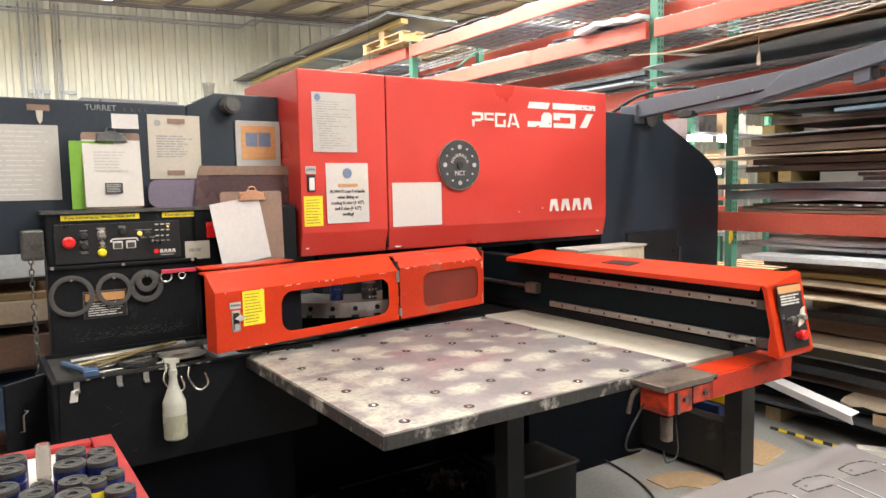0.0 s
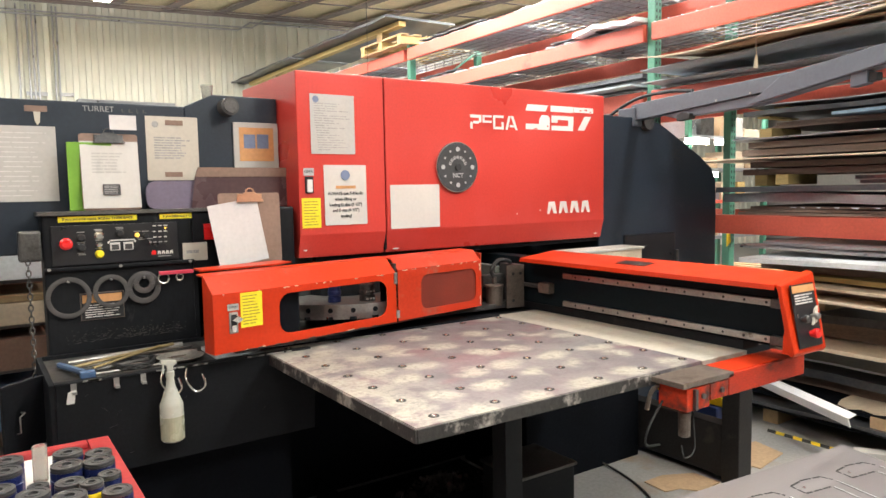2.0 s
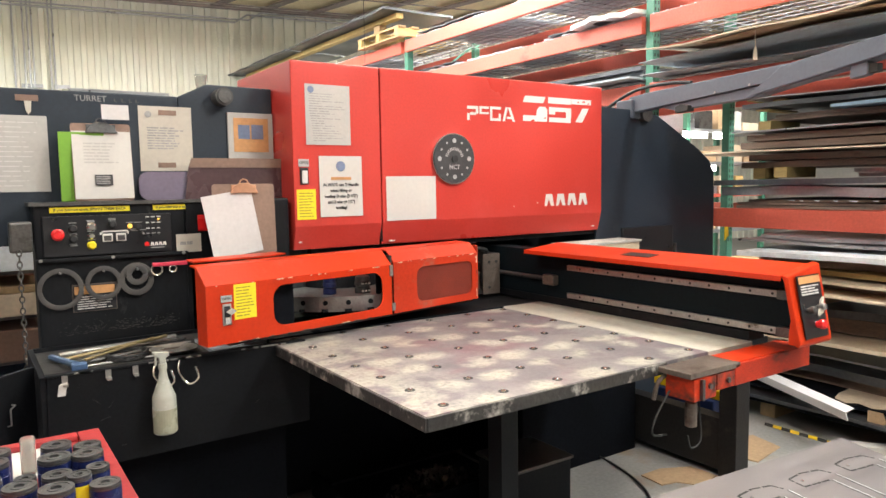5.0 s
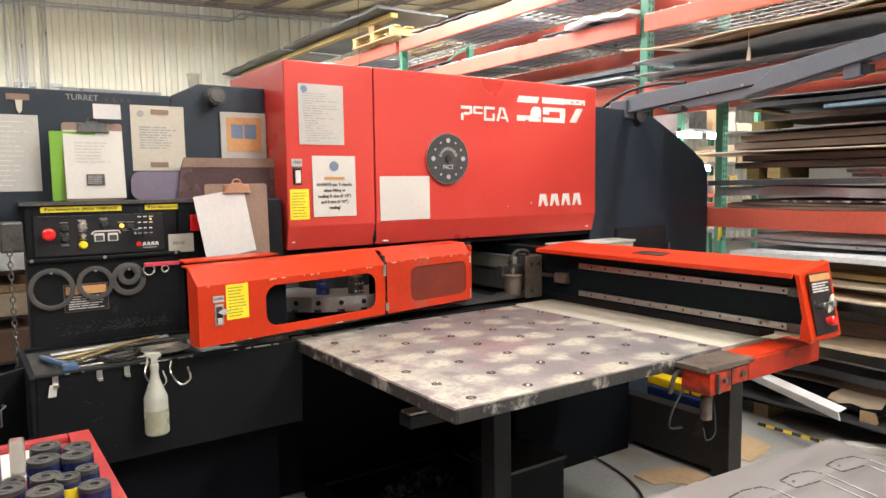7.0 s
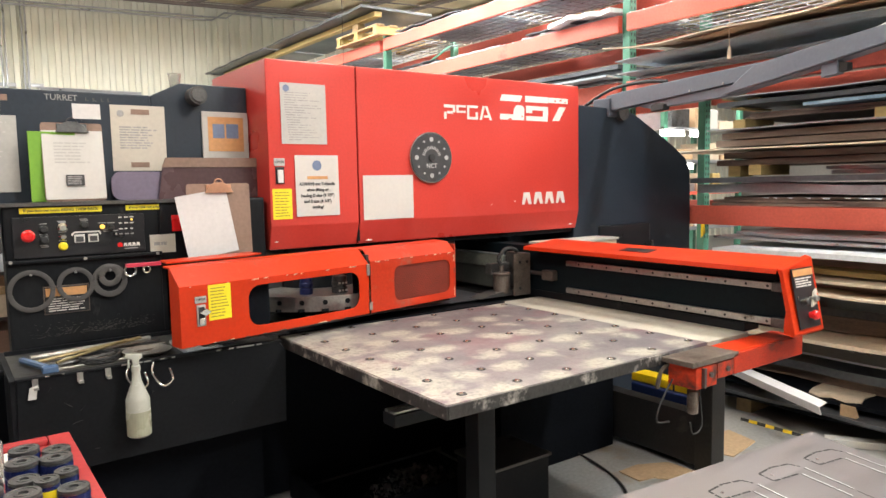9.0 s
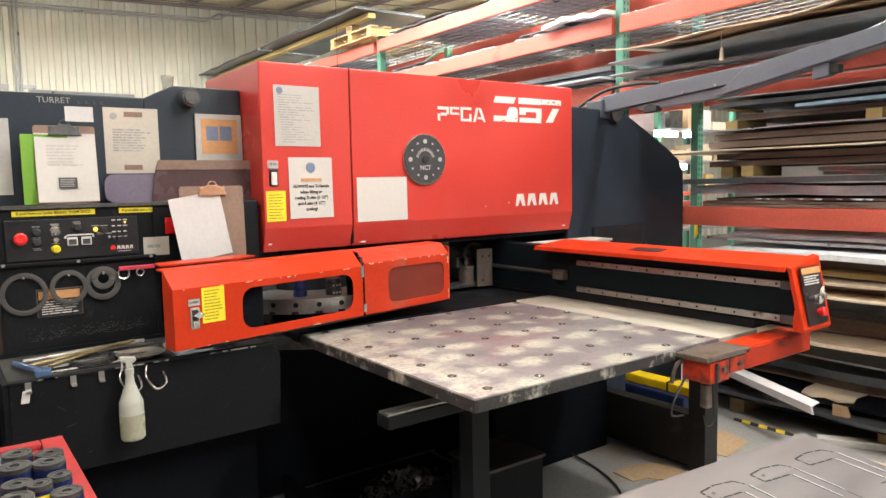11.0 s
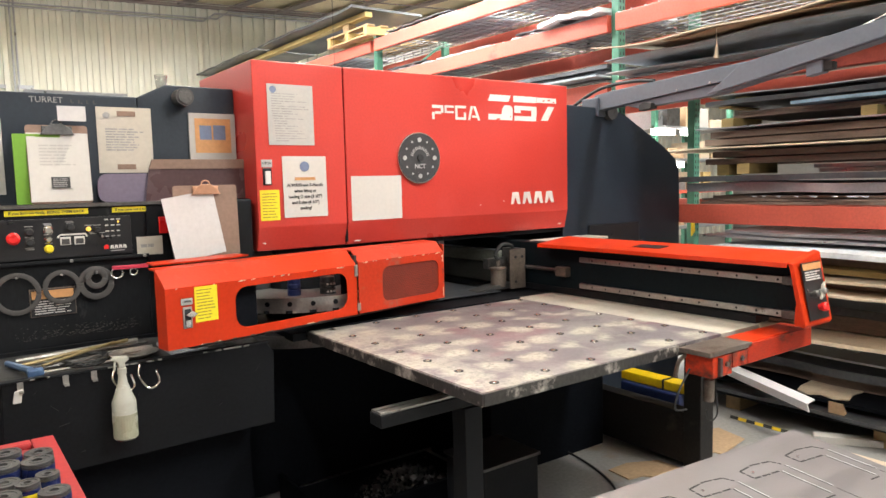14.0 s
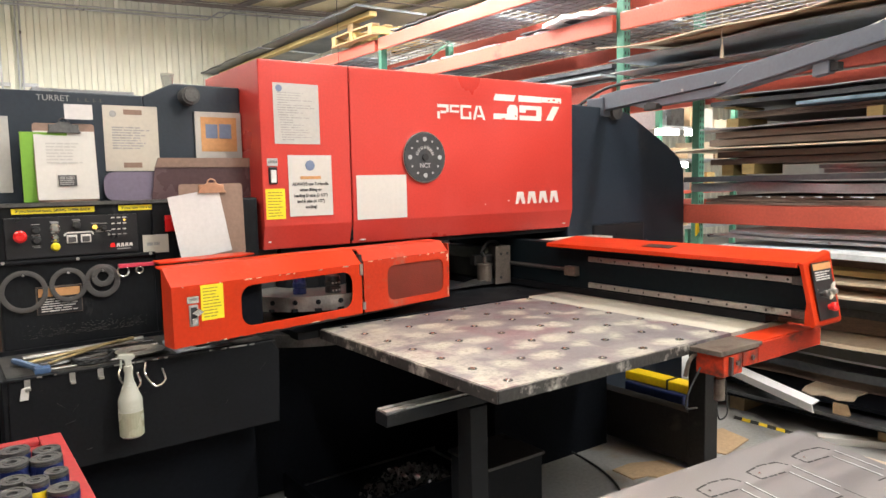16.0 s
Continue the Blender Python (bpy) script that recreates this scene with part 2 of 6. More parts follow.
def table_material():
    """Worn steel table skin: grey-violet oxide, pale scrubbed patches between the ball holes, reddish tinges."""
    m = bpy.data.materials.new("scrubbed_table_steel")
    m.use_nodes = True
    nd, ln = m.node_tree.nodes, m.node_tree.links
    b = nd["Principled BSDF"]
    tc = nd.new("ShaderNodeTexCoord")

    def cloud(scale, detail, rough=0.55):
        n = nd.new("ShaderNodeTexNoise")
        n.inputs["Scale"].default_value, n.inputs["Detail"].default_value, n.inputs["Roughness"].default_value = scale, detail, rough
        ln.new(tc.outputs["Object"], n.inputs["Vector"])
        return n

    def ramp(src, lo, hi, a=0.0, c=1.0):
        r = nd.new("ShaderNodeMapRange")
        r.interpolation_type = "SMOOTHSTEP"
        for k, v in zip((1, 2, 3, 4), (lo, hi, a, c)):
            r.inputs[k].default_value = v
        ln.new(src, r.inputs[0])
        return r.outputs[0]

    def math2(op, p, q):
        n = nd.new("ShaderNodeMath")
        n.operation = op
        for k, v in enumerate((p, q)):
            if isinstance(v, float):
                n.inputs[k].default_value = v
            else:
                ln.new(v, n.inputs[k])
        return n.outputs[0]

    def mix(f, p, q):
        n = nd.new("ShaderNodeMix")
        n.data_type = "RGBA"
        ln.new(f, n.inputs[0])
        for k, v in ((6, p), (7, q)):
            if isinstance(v, tuple):
                n.inputs[k].default_value = (*v, 1)
            else:
                ln.new(v, n.inputs[k])
        return n.outputs[2]

    wob = cloud(9, 3)
    sc = nd.new("ShaderNodeVectorMath")
    sc.operation = "SCALE"
    sc.inputs["Scale"].default_value = 0.11
    ln.new(wob.outputs["Color"], sc.inputs[0])
    ad = nd.new("ShaderNodeVectorMath")
    ad.operation = "ADD"
    ln.new(tc.outputs["Object"], ad.inputs[0])
    ln.new(sc.outputs[0], ad.inputs[1])
    mp = nd.new("ShaderNodeMapping")
    mp.inputs["Location"].default_value = (0.95, 1.1, 0)
    mp.inputs["Scale"].default_value = (1 / 0.218, 1 / 0.18, 0.001)
    ln.new(ad.outputs[0], mp.inputs[0])
    vo = nd.new("ShaderNodeTexVoronoi")
    vo.voronoi_dimensions = "2D"
    vo.inputs["Scale"].default_value, vo.inputs["Randomness"].default_value = 1.0, 0.5
    ln.new(mp.outputs[0], vo.inputs["Vector"])
    blob = ramp(vo.outputs["Distance"], 0.45, 0.14)
    some = ramp(cloud(4.2, 3).outputs[0], 0.38, 0.50)
    sep = nd.new("ShaderNodeSeparateXYZ")
    ln.new(tc.outputs["Object"], sep.inputs[0])
    edge = math2("MULTIPLY", ramp(math2("ADD", sep.outputs["X"], math2("MULTIPLY", cloud(6, 4).outputs[0], 0.3)), 0.12, -0.24, 0.0, 0.9), ramp(cloud(11, 5).outputs[0], 0.36, 0.56))
    pale = math2("MAXIMUM", math2("MULTIPLY", blob, some), edge)
    pale = math2("MULTIPLY", pale, ramp(cloud(30, 6, 0.75).outputs[0], 0.34, 0.54, 0.4, 1.0))
    ox = mix(ramp(cloud(3.3, 4).outputs[0], 0.5, 0.66), (0.15, 0.135, 0.142), (0.185, 0.115, 0.125))
    ox = mix(ramp(cloud(2.1, 4).outputs[0], 0.48, 0.66), ox, (0.21, 0.198, 0.194))
    col = mix(pale, ox, (0.385, 0.365, 0.305))
    fine = cloud(60, 6, 0.7)
    ms = nd.new("ShaderNodeVectorMath")
    ms.operation = "SCALE"
    ln.new(col, ms.inputs[0])
    ln.new(ramp(fine.outputs[0], 0.25, 0.75, 0.86, 1.14), ms.inputs["Scale"])
    ln.new(ms.outputs[0], b.inputs["Base Color"])
    b.inputs["Metallic"].default_value = 0.15
    ln.new(ramp(cloud(7, 5).outputs[0], 0.3, 0.7, 0.42, 0.6), b.inputs["Roughness"])
    bp = nd.new("ShaderNodeBump")
    bp.inputs["Strength"].default_value, bp.inputs["Distance"].default_value = 0.07, 0.01
    ln.new(fine.outputs[0], bp.inputs["Height"])
    ln.new(bp.outputs[0], b.inputs["Normal"])
    return m


TABLETOP = table_material()
TABLEPALE = mat("pale_scrubbed_strip", (0.46, 0.435, 0.365), 0.45, 0.15, vary=0.14, scale=3, grain=40, bump=0.05, dirt=(0.36, 0.32, 0.28), dirt_at=0.6, dirt_scale=5)
TABLEEDGE = mat("chipped_black_table_edge", (0.035, 0.032, 0.03), 0.55, 0.1, vary=0.3, scale=8, grain=60, bump=0.2, dirt=(0.40, 0.37, 0.33), dirt_at=0.54, dirt_scale=11)


# ---- mesh helpers ----
def thing(name, label, category, group="", kind="", at=(0, 0, 0), rz=0.0, own=False):
    ob = new(name)
    ob.matrix_basis = pose(*at, 0, 0, rz)
    ob.empty_display_size = 0.05
    if own:
        OWN.add(ob)
    return tagged(ob, label, category, group, kind)


OWN = set()


def stands(o):
    """The pose of a thing or part in the hall."""
    m = o.matrix_basis.copy()
    return stands(o.parent) @ o.matrix_parent_inverse @ m if o.parent else m


def under(ob, parent):
    """Hangs ob below parent. Parts of a thing with its own space are given in that space, all others in the hall's."""
    ob.parent = parent
    if parent in OWN:
        OWN.add(ob)
    else:
        ob.matrix_parent_inverse = stands(parent).inverted()
    return ob


def part(name, bm, material, parent=None, label=""):
    me = bpy.data.meshes.new(name)
    bmesh.ops.recalc_face_normals(bm, faces=bm.faces)
    bm.to_mesh(me)
    bm.free()
    for p in me.polygons:
        p.use_smooth = False
    ob = new(name, me)
    me.materials.append(material)
    if parent is not None:
        under(ob, parent)
    return tagged(ob, label)


def smooth(ob, angle=40):
    me = ob.data
    me.shade_smooth()
    me.set_sharp_from_angle(angle=radians(angle))
    return ob


def B(*boxes, bevel=0.0):
    """A bmesh of boxes given as (x0, x1, y0, y1, z0, z1)."""
    bm = bmesh.new()
    for x0, x1, y0, y1, z0, z1 in boxes:
        add_box(bm, x0, x1, y0, y1, z0, z1)
    if bevel:
        bmesh.ops.bevel(bm, geom=list(bm.edges), offset=bevel, segments=2, affect="EDGES", profile=0.6)
    return bm


def add_box(bm, x0, x1, y0, y1, z0, z1):
    v = [bm.verts.new((x, y, z)) for z in (z0, z1) for x, y in ((x0, y0), (x1, y0), (x1, y1), (x0, y1))]
    for f in ((0, 1, 2, 3), (4, 5, 6, 7), (0, 1, 5, 4), (1, 2, 6, 5), (2, 3, 7, 6), (3, 0, 4, 7)):
        bm.faces.new([v[i] for i in f])


def prism(pts, axis, a, b, bevel=0.0, bm=None):
    """A polygon pushed along an axis from a to b. pts are the other two coordinates in xyz order."""
    bm = bm or bmesh.new()

    def at(p, w):
        return {"x": (w, p[0], p[1]), "y": (p[0], w, p[1]), "z": (p[0], p[1], w)}[axis]

    lo = [bm.verts.new(at(p, a)) for p in pts]
    hi = [bm.verts.new(at(p, b)) for p in pts]
    bm.faces.new(lo)
    bm.faces.new(hi)
    for i in range(len(pts)):
        j = (i + 1) % len(pts)
        bm.faces.new((lo[i], lo[j], hi[j], hi[i]))
    if bevel:
        bmesh.ops.recalc_face_normals(bm, faces=bm.faces)
        bmesh.ops.bevel(bm, geom=list(bm.edges), offset=bevel, segments=2, affect="EDGES", profile=0.6)
    return bm


def C(p0, p1, r, seg=16, r2=None, bm=None):
    """A cylinder or cone between two points."""
    bm = bm or bmesh.new()
    p0, p1 = Vector(p0), Vector(p1)
    m = Matrix.Translation((p0 + p1) / 2) @ (p1 - p0).to_track_quat("Z", "Y").to_matrix().to_4x4()
    bmesh.ops.create_cone(bm, cap_ends=True, segments=seg, radius1=r, radius2=r if r2 is None else r2, depth=(p1 - p0).length, matrix=m)
    return bm


def tube(pts, r, seg=8, bm=None, closed=False):
    """A round rod along a line of points."""
    bm = bm or bmesh.new()
    pts = [Vector(p) for p in pts]
    rings = []
    n = len(pts)
    for i, p in enumerate(pts):
        a = pts[(i - 1) % n] if closed or i else p
        b = pts[(i + 1) % n] if closed or i < n - 1 else p
        q = (b - a).to_track_quat("Z", "Y")
        rings.append([bm.verts.new(p + q @ Vector((r * math.cos(k * math.tau / seg), r * math.sin(k * math.tau / seg), 0))) for k in range(seg)])
    for i in range(n if closed else n - 1):
        j = (i + 1) % n
        for k in range(seg):
            bm.faces.new((rings[i][k], rings[i][(k + 1) % seg], rings[j][(k + 1) % seg], rings[j][k]))
    if not closed:
        bm.faces.new(rings[0])
        bm.faces.new(rings[-1])
    return bm


def lathe(profile, seg=20, at=(0, 0, 0)):
    """A turned body from (radius, height) pairs."""
    bm = bmesh.new()
    rings = []
    for r, z in profile:
        rings.append([bm.verts.new((at[0] + r * math.cos(k * math.tau / seg), at[1] + r * math.sin(k * math.tau / seg), at[2] + z)) for k in range(seg)])
    for a, b in zip(rings, rings[1:]):
        for k in range(seg):
            bm.faces.new((a[k], a[(k + 1) % seg], b[(k + 1) % seg], b[k]))
    bm.faces.new(rings[0])
    bm.faces.new(rings[-1])
    return bm


def curved(line, steps=10):
    """Points on a smooth line through the given ones."""
    p = [Vector(q) for q in line]
    p = [p[0] * 2 - p[1]] + p + [p[-1] * 2 - p[-2]]
    out = []
    for i in range(1, len(p) - 2):
        for k in range(steps):
            t = k / steps
            a, b, c, d = p[i - 1:i + 3]
            out.append(0.5 * (2 * b + (c - a) * t + (2 * a - 5 * b + 4 * c - d) * t * t + (3 * b - 3 * c + d - a) * t ** 3))
    return out + [p[-2]]


def words(text, size, at, rot, material, parent=None, name="lettering", align="CENTER", thick=0.0006, fat=0.0, wide=1.0):
    cu = bpy.data.curves.new(name, "FONT")
    cu.body, cu.size, cu.align_x, cu.align_y, cu.extrude, cu.offset, cu.resolution_u = text, size, align, "CENTER", thick, fat, 2
    tmp = bpy.data.objects.new(name, cu)
    me = bpy.data.meshes.new_from_object(tmp)
    me.name = name
    bpy.data.objects.remove(tmp)
    ob = new(name, me)
    me.materials.clear()
    me.materials.append(material)
    ob.matrix_basis = pose(*at, *rot) @ Matrix.Diagonal((wide, 1, 1, 1))
    if parent is not None:
        under(ob, parent)
    return ob


FRONT = (90, 0, 0)


# ---- building ----
def building():
    floor = part("floor", B((-14, 18, -14, 16, -0.2, 0)), CONCRETE)
    tagged(floor, "worn stained grey concrete workshop floor", "floor", kind="structure")
    # back wall, turned ten degrees to the machine: ribbed steel sheet
    o = Vector((-0.3, 10.9, 0))
    d = Vector((0.984, -0.178, 0))
    n = Vector((-0.178, -0.984, 0))
    bm = bmesh.new()
    pitch, depth = 0.206, 0.06
    prof = []
    u = -9.278
    while u < 17:
        prof += [(u, 0), (u + pitch * 0.46, 0), (u + pitch * 0.52, depth), (u + pitch * 0.9, depth), (u + pitch * 0.96, 0)]
        u += pitch
    lo = [bm.verts.new(o + d * a + n * b) for a, b in prof]
    hi = [bm.verts.new(o + d * a + n * b + Vector((0, 0, 4.95))) for a, b in prof]
    for i in range(len(prof) - 1):
        bm.faces.new((lo[i], lo[i + 1], hi[i + 1], hi[i]))
    back = [bm.verts.new(o + d * a - n * 0.1 + Vector((0, 0, z))) for a, z in ((-9, 0), (17, 0), (17, 4.95), (-9, 4.95))]
    bm.faces.new(back)
    w = part("wall_north", bm, WALLMETAL)
    tagged(w, "white ribbed steel sheet wall with faint stains", "wall", kind="structure")
    # plain walls that close the hall
    for nm, bx in (("wall_south", (-14, 18, -14.2, -14, 0, 6.5)), ("wall_west", (-14.2, -14, -14, 16, 0, 6.5)), ("wall_east", (18, 18.2, -14, 16, 0, 6.5)), ("wall_far", (-14, 18, 16, 16.2, 0, 6.5))):
        tagged(part(nm, B(bx), PLAINWALL), "plain painted hall wall", "wall", kind="structure")
    # ceiling lining with the joists that carry it, sloping up from the eaves
    bm = bmesh.new()
    q = [o + d * -14 + n * s + Vector((0, 0, z)) for s, z in ((-6.5, 4.86), (26, 5.12))]
    q += [o + d * 19 + n * s + Vector((0, 0, z)) for s, z in ((26, 5.12), (-6.5, 4.86))]
    lo = [bm.verts.new(p) for p in q]
    hi = [bm.verts.new(p + Vector((0, 0, 0.15))) for p in q]
    bm.faces.new(lo)
    bm.faces.new(hi)
    for i in range(4):
        bm.faces.new((lo[i], lo[(i + 1) % 4], hi[(i + 1) % 4], hi[i]))
    c = part("ceiling", bm, CEIL)
    tagged(c, "yellowed ceiling lining between dark joists", "ceiling", kind="structure")
    # joists run off the wall at a slant; thin purlins cross them
    m = Matrix(((d.x, n.x, 0, o.x), (d.y, n.y, 0, o.y), (0, 0, 1, 4.86), (0, 0, 0, 1))) @ pose(0, 0, 0, math.degrees(math.atan2(0.26, 32)))
    bm = bmesh.new()
    skew = math.tan(radians(22))
    for k in range(-16, 18):
        u = 2.24 + k * 0.89
        pts = [(u - 0.085, 0.05), (u + 0.085, 0.05), (u + 0.085 + 24 * skew, 24), (u - 0.085 + 24 * skew, 24)]
        prism(pts, "z", -0.035, -0.005, bm=bm)
    for k in range(0, 12):
        add_box(bm, -10, 18, 0.35 + k * 1.1, 0.37 + k * 1.1, -0.055, -0.035)
    add_box(bm, -9, 17, 0.05, 0.12, -0.06, -0.005)
    bm.transform(m)
    tagged(part("ceiling_joists", bm, JOIST), "dark ceiling joists and purlins", "joists", kind="structure")
    # conduits on the wall under the eaves
    for z, r, bend in ((4.59, 0.018, 3.5), (4.645, 0.014, 3.75)):
        line = [o + d * a + n * 0.1 + Vector((0, 0, h)) for a, h in ((-6, z), (0, z), (bend, z - 0.02), (bend + 0.22, z + 0.13), (bend + 4, z + 0.1), (12, z + 0.1))]
        tagged(part("conduit", tube(line, r), SHEETGREY), "thin grey conduit running along the wall", "conduit", "wall conduits")
    for a in (-0.08, 0.07, 0.14, 0.2, 0.45, 0.51):
        bm = tube([o + d * a + n * 0.08 + Vector((0, 0, z)) for z in (0.5, 4.75)], 0.015)
        tagged(part("conduit", bm, SHEETGREY), "thin grey conduit rising up the wall", "conduit", "wall conduits")
    for a, w in ((0.16, 0.32), (0.6, 0.24)):
        p = o + d * a + n * 0.06 + Vector((0, 0, 3.28))
        bm = B((-w / 2, w / 2, -0.02, 0.02, -0.03, 0.03))
        bm.transform(Matrix(((d.x, n.x, 0, p.x), (d.y, n.y, 0, p.y), (0, 0, 1, p.z), (0, 0, 0, 1))))
        tagged(part("wall_bracket", bm, SHEETGREY), "short grey strut across the wall conduits", "bracket", "conduit brackets")
    line = [(2.9, 4.71, 4.97), (2.902, 4.712, 4.0), (2.9, 4.71, 2.6)]
    tagged(part("drop_cable", tube(line, 0.006, 6), RUBBER), "thin dark cable hanging down from the ceiling", "cable")


building()


def ceiling_height(x, y):
    """Height of the gently sloping ceiling over a place."""
    s = (x + 0.3) * -0.178 + (y - 10.9) * -0.984
    return 4.86 + 0.26 * (s + 6.5) / 32.5


def ceiling_lamp(x, y, z, rz):
    t = thing("ceiling_light", "long white ceiling tube light, added except the one in view", "light", "ceiling lights", at=(x, y, z), rz=rz, own=True)
    part("housing", prism([(-0.12, 0.02), (0.12, 0.02), (0.06, 0.1), (-0.06, 0.1)], "y", -1.2, 1.2), WHITE, t)
    part("diffuser", B((-0.1, 0.1, -1.18, 1.18, -0.02, 0.018)), TUBE, t, "glowing tube cover")
    for v in (-0.9, 0.9):
        part("hanger", C((0, v, 0.1), (0, v, ceiling_height(x, y + v) - z + 0.02), 0.008, 6), SHEETGREY, t)
    return t


def lamps():
    # First light hangs in view; the rest are added, out of view, for fill.
    spots = [(0.48, 6.82, 4.27, 0, 160), (-3.2, -1.5, 4.6, 0, 95), (0.6, -1.8, 4.6, 0, 58), (2.4, -4.0, 4.7, 0, 230), (-1.2, -5.5, 4.6, 0, 110), (3.4, -7.0, 4.6, 0, 110), (-4, 4, 4.4, 0, 170), (6.4, -3.5, 4.6, 0, 300), (7.2, 3.0, 4.3, 0, 300), (1.9, 2.4, 4.3, 0, 245), (5.9, -2.0, 4.7, 0, 260), (1.0, 4.9, 4.3, 0, 210), (4.9, 4.0, 4.3, 0, 250), (-2.3, 8.4, 4.0, 0, 110)]
    for i, (x, y, z, rz, watts) in enumerate(spots):
        ceiling_lamp(x, y, z, rz)
        la = bpy.data.lights.new("ceiling_light_beam", "AREA")
        la.shape, la.size, la.size_y, la.energy, la.color = "RECTANGLE", 0.3, 2.4, watts * 0.94, (0.975, 0.99, 1.0)
        ob = new("ceiling_light_beam", la)
        ob.matrix_basis = pose(x, y, z - 0.04, 0, 0, rz)
        # added upward lamp over each closed housing, there to brighten the ceiling
        up = bpy.data.lights.new("ceiling_fill", "AREA")
        up.shape, up.size, up.size_y, up.energy, up.color = "RECTANGLE", 0.3, 2.4, watts * 0.65, (0.975, 0.99, 1.0)
        new("ceiling_fill", up).matrix_basis = pose(x, y, z + 0.12, 180, 0, rz)


lamps()


# ---- punch press ----
def rounded(x0, x1, z0, z1, r, n=5):
    pts = []
    for cx, cz, a0 in ((x1 - r, z1 - r, 0), (x0 + r, z1 - r, 90), (x0 + r, z0 + r, 180), (x1 - r, z0 + r, 270)):
        for k in range(n + 1):
            a = radians(a0 + 90 * k / n)
            pts.append((cx + r * math.cos(a), cz + r * math.sin(a)))
    return pts


def plate_with_hole(x0, x1, z0, z1, hole, y0, y1):
    """An upright plate between y0 and y1 with one opening; hole is a ring of points counted from its upper right."""
    bm = bmesh.new()
    n = len(hole)
    outer = []
    cx, cz = (x0 + x1) / 2, (z0 + z1) / 2
    hx = sum(p[0] for p in hole) / n
    hz = sum(p[1] for p in hole) / n
    q = n // 4
    corners = [(x1, z1), (x0, z1), (x0, z0), (x1, z0)]
    rings = []
    for y in (y0, y1):
        hv = [bm.verts.new((p[0], y, p[1])) for p in hole]
        cv = [bm.verts.new((p[0], y, p[1])) for p in corners]
        rings.append((hv, cv))
        for k in range(4):
            arc = [hv[(k * q + j) % n] for j in range(q)]
            for a, b in zip(arc, arc[1:]):
                bm.faces.new((cv[k], a, b))
            nxt = hv[((k + 1) * q) % n]
            bm.faces.new((cv[k], arc[-1], nxt, cv[(k + 1) % 4]))
    (h0, c0), (h1, c1) = rings
    for k in range(n):
        bm.faces.new((h0[k], h0[(k + 1) % n], h1[(k + 1) % n], h1[k]))
    for k in range(4):
        bm.faces.new((c0[k], c0[(k + 1) % 4], c1[(k + 1) % 4], c1[k]))
    return bm


def sheet(name, x0, x1, z0, z1, y, material, parent, label="", lean=0.0, curl=0.004, th=0.0012):
    """A hanging sheet of paper with a slight curl, facing the front."""
    bm = bmesh.new()
    nx, nz = 6, 6
    g = [[[bm.verts.new((x0 + (x1 - x0) * i / nx + lean * (j / nz - 0.5), y - s * th - curl * (abs(i / nx - 0.5) * 2) ** 3 * (1 - j / nz), z0 + (z1 - z0) * j / nz)) for i in range(nx + 1)] for j in range(nz + 1)] for s in (0, 1)]
    for s in (0, 1):
        for j in range(nz):
            for i in range(nx):
                bm.faces.new((g[s][j][i], g[s][j][i + 1], g[s][j + 1][i + 1], g[s][j + 1][i]))
    for i in range(nx):
        for j in (0, nz):
            bm.faces.new((g[0][j][i], g[0][j][i + 1], g[1][j][i + 1], g[1][j][i]))
    for j in range(nz):
        for i in (0, nx):
            bm.faces.new((g[0][j][i], g[0][j + 1][i], g[1][j + 1][i], g[1][j][i]))
    return smooth(part(name, bm, material, parent, label))


def bars(x0, x1, z0, z1, y, rows, material, parent, name="print", seed=1, gap=0.45, ragged=0.3):
    """Lines of unreadable print as thin raised bars."""
    rnd = random.Random(seed)
    bm = bmesh.new()
    h = (z1 - z0) / rows
    for r in range(rows):
        w = (x1 - x0) * (1 - ragged * rnd.random())
        za = z1 - (r + 1) * h + h * gap * 0.5
        x = x0
        while x < x0 + w - 0.002:
            l = min((x1 - x0) * rnd.uniform(0.12, 0.4), x0 + w - x)
            add_box(bm, x, x + l * 0.88, y - 0.0006, y, za, za + h * (1 - gap))
            x += l
    return part(name, bm, material, parent)


def screw_heads(spots, r, y, material, parent, name="screw"):
    me = None
    for x, z in spots:
        if me is None:
            ob = part(name, C((0, 0.0, 0), (0, -0.004, 0), r, 8), material)
            me = ob.data
        else:
            ob = new(name, me)
        ob.matrix_basis = pose(x, y, z)
        under(ob, parent)


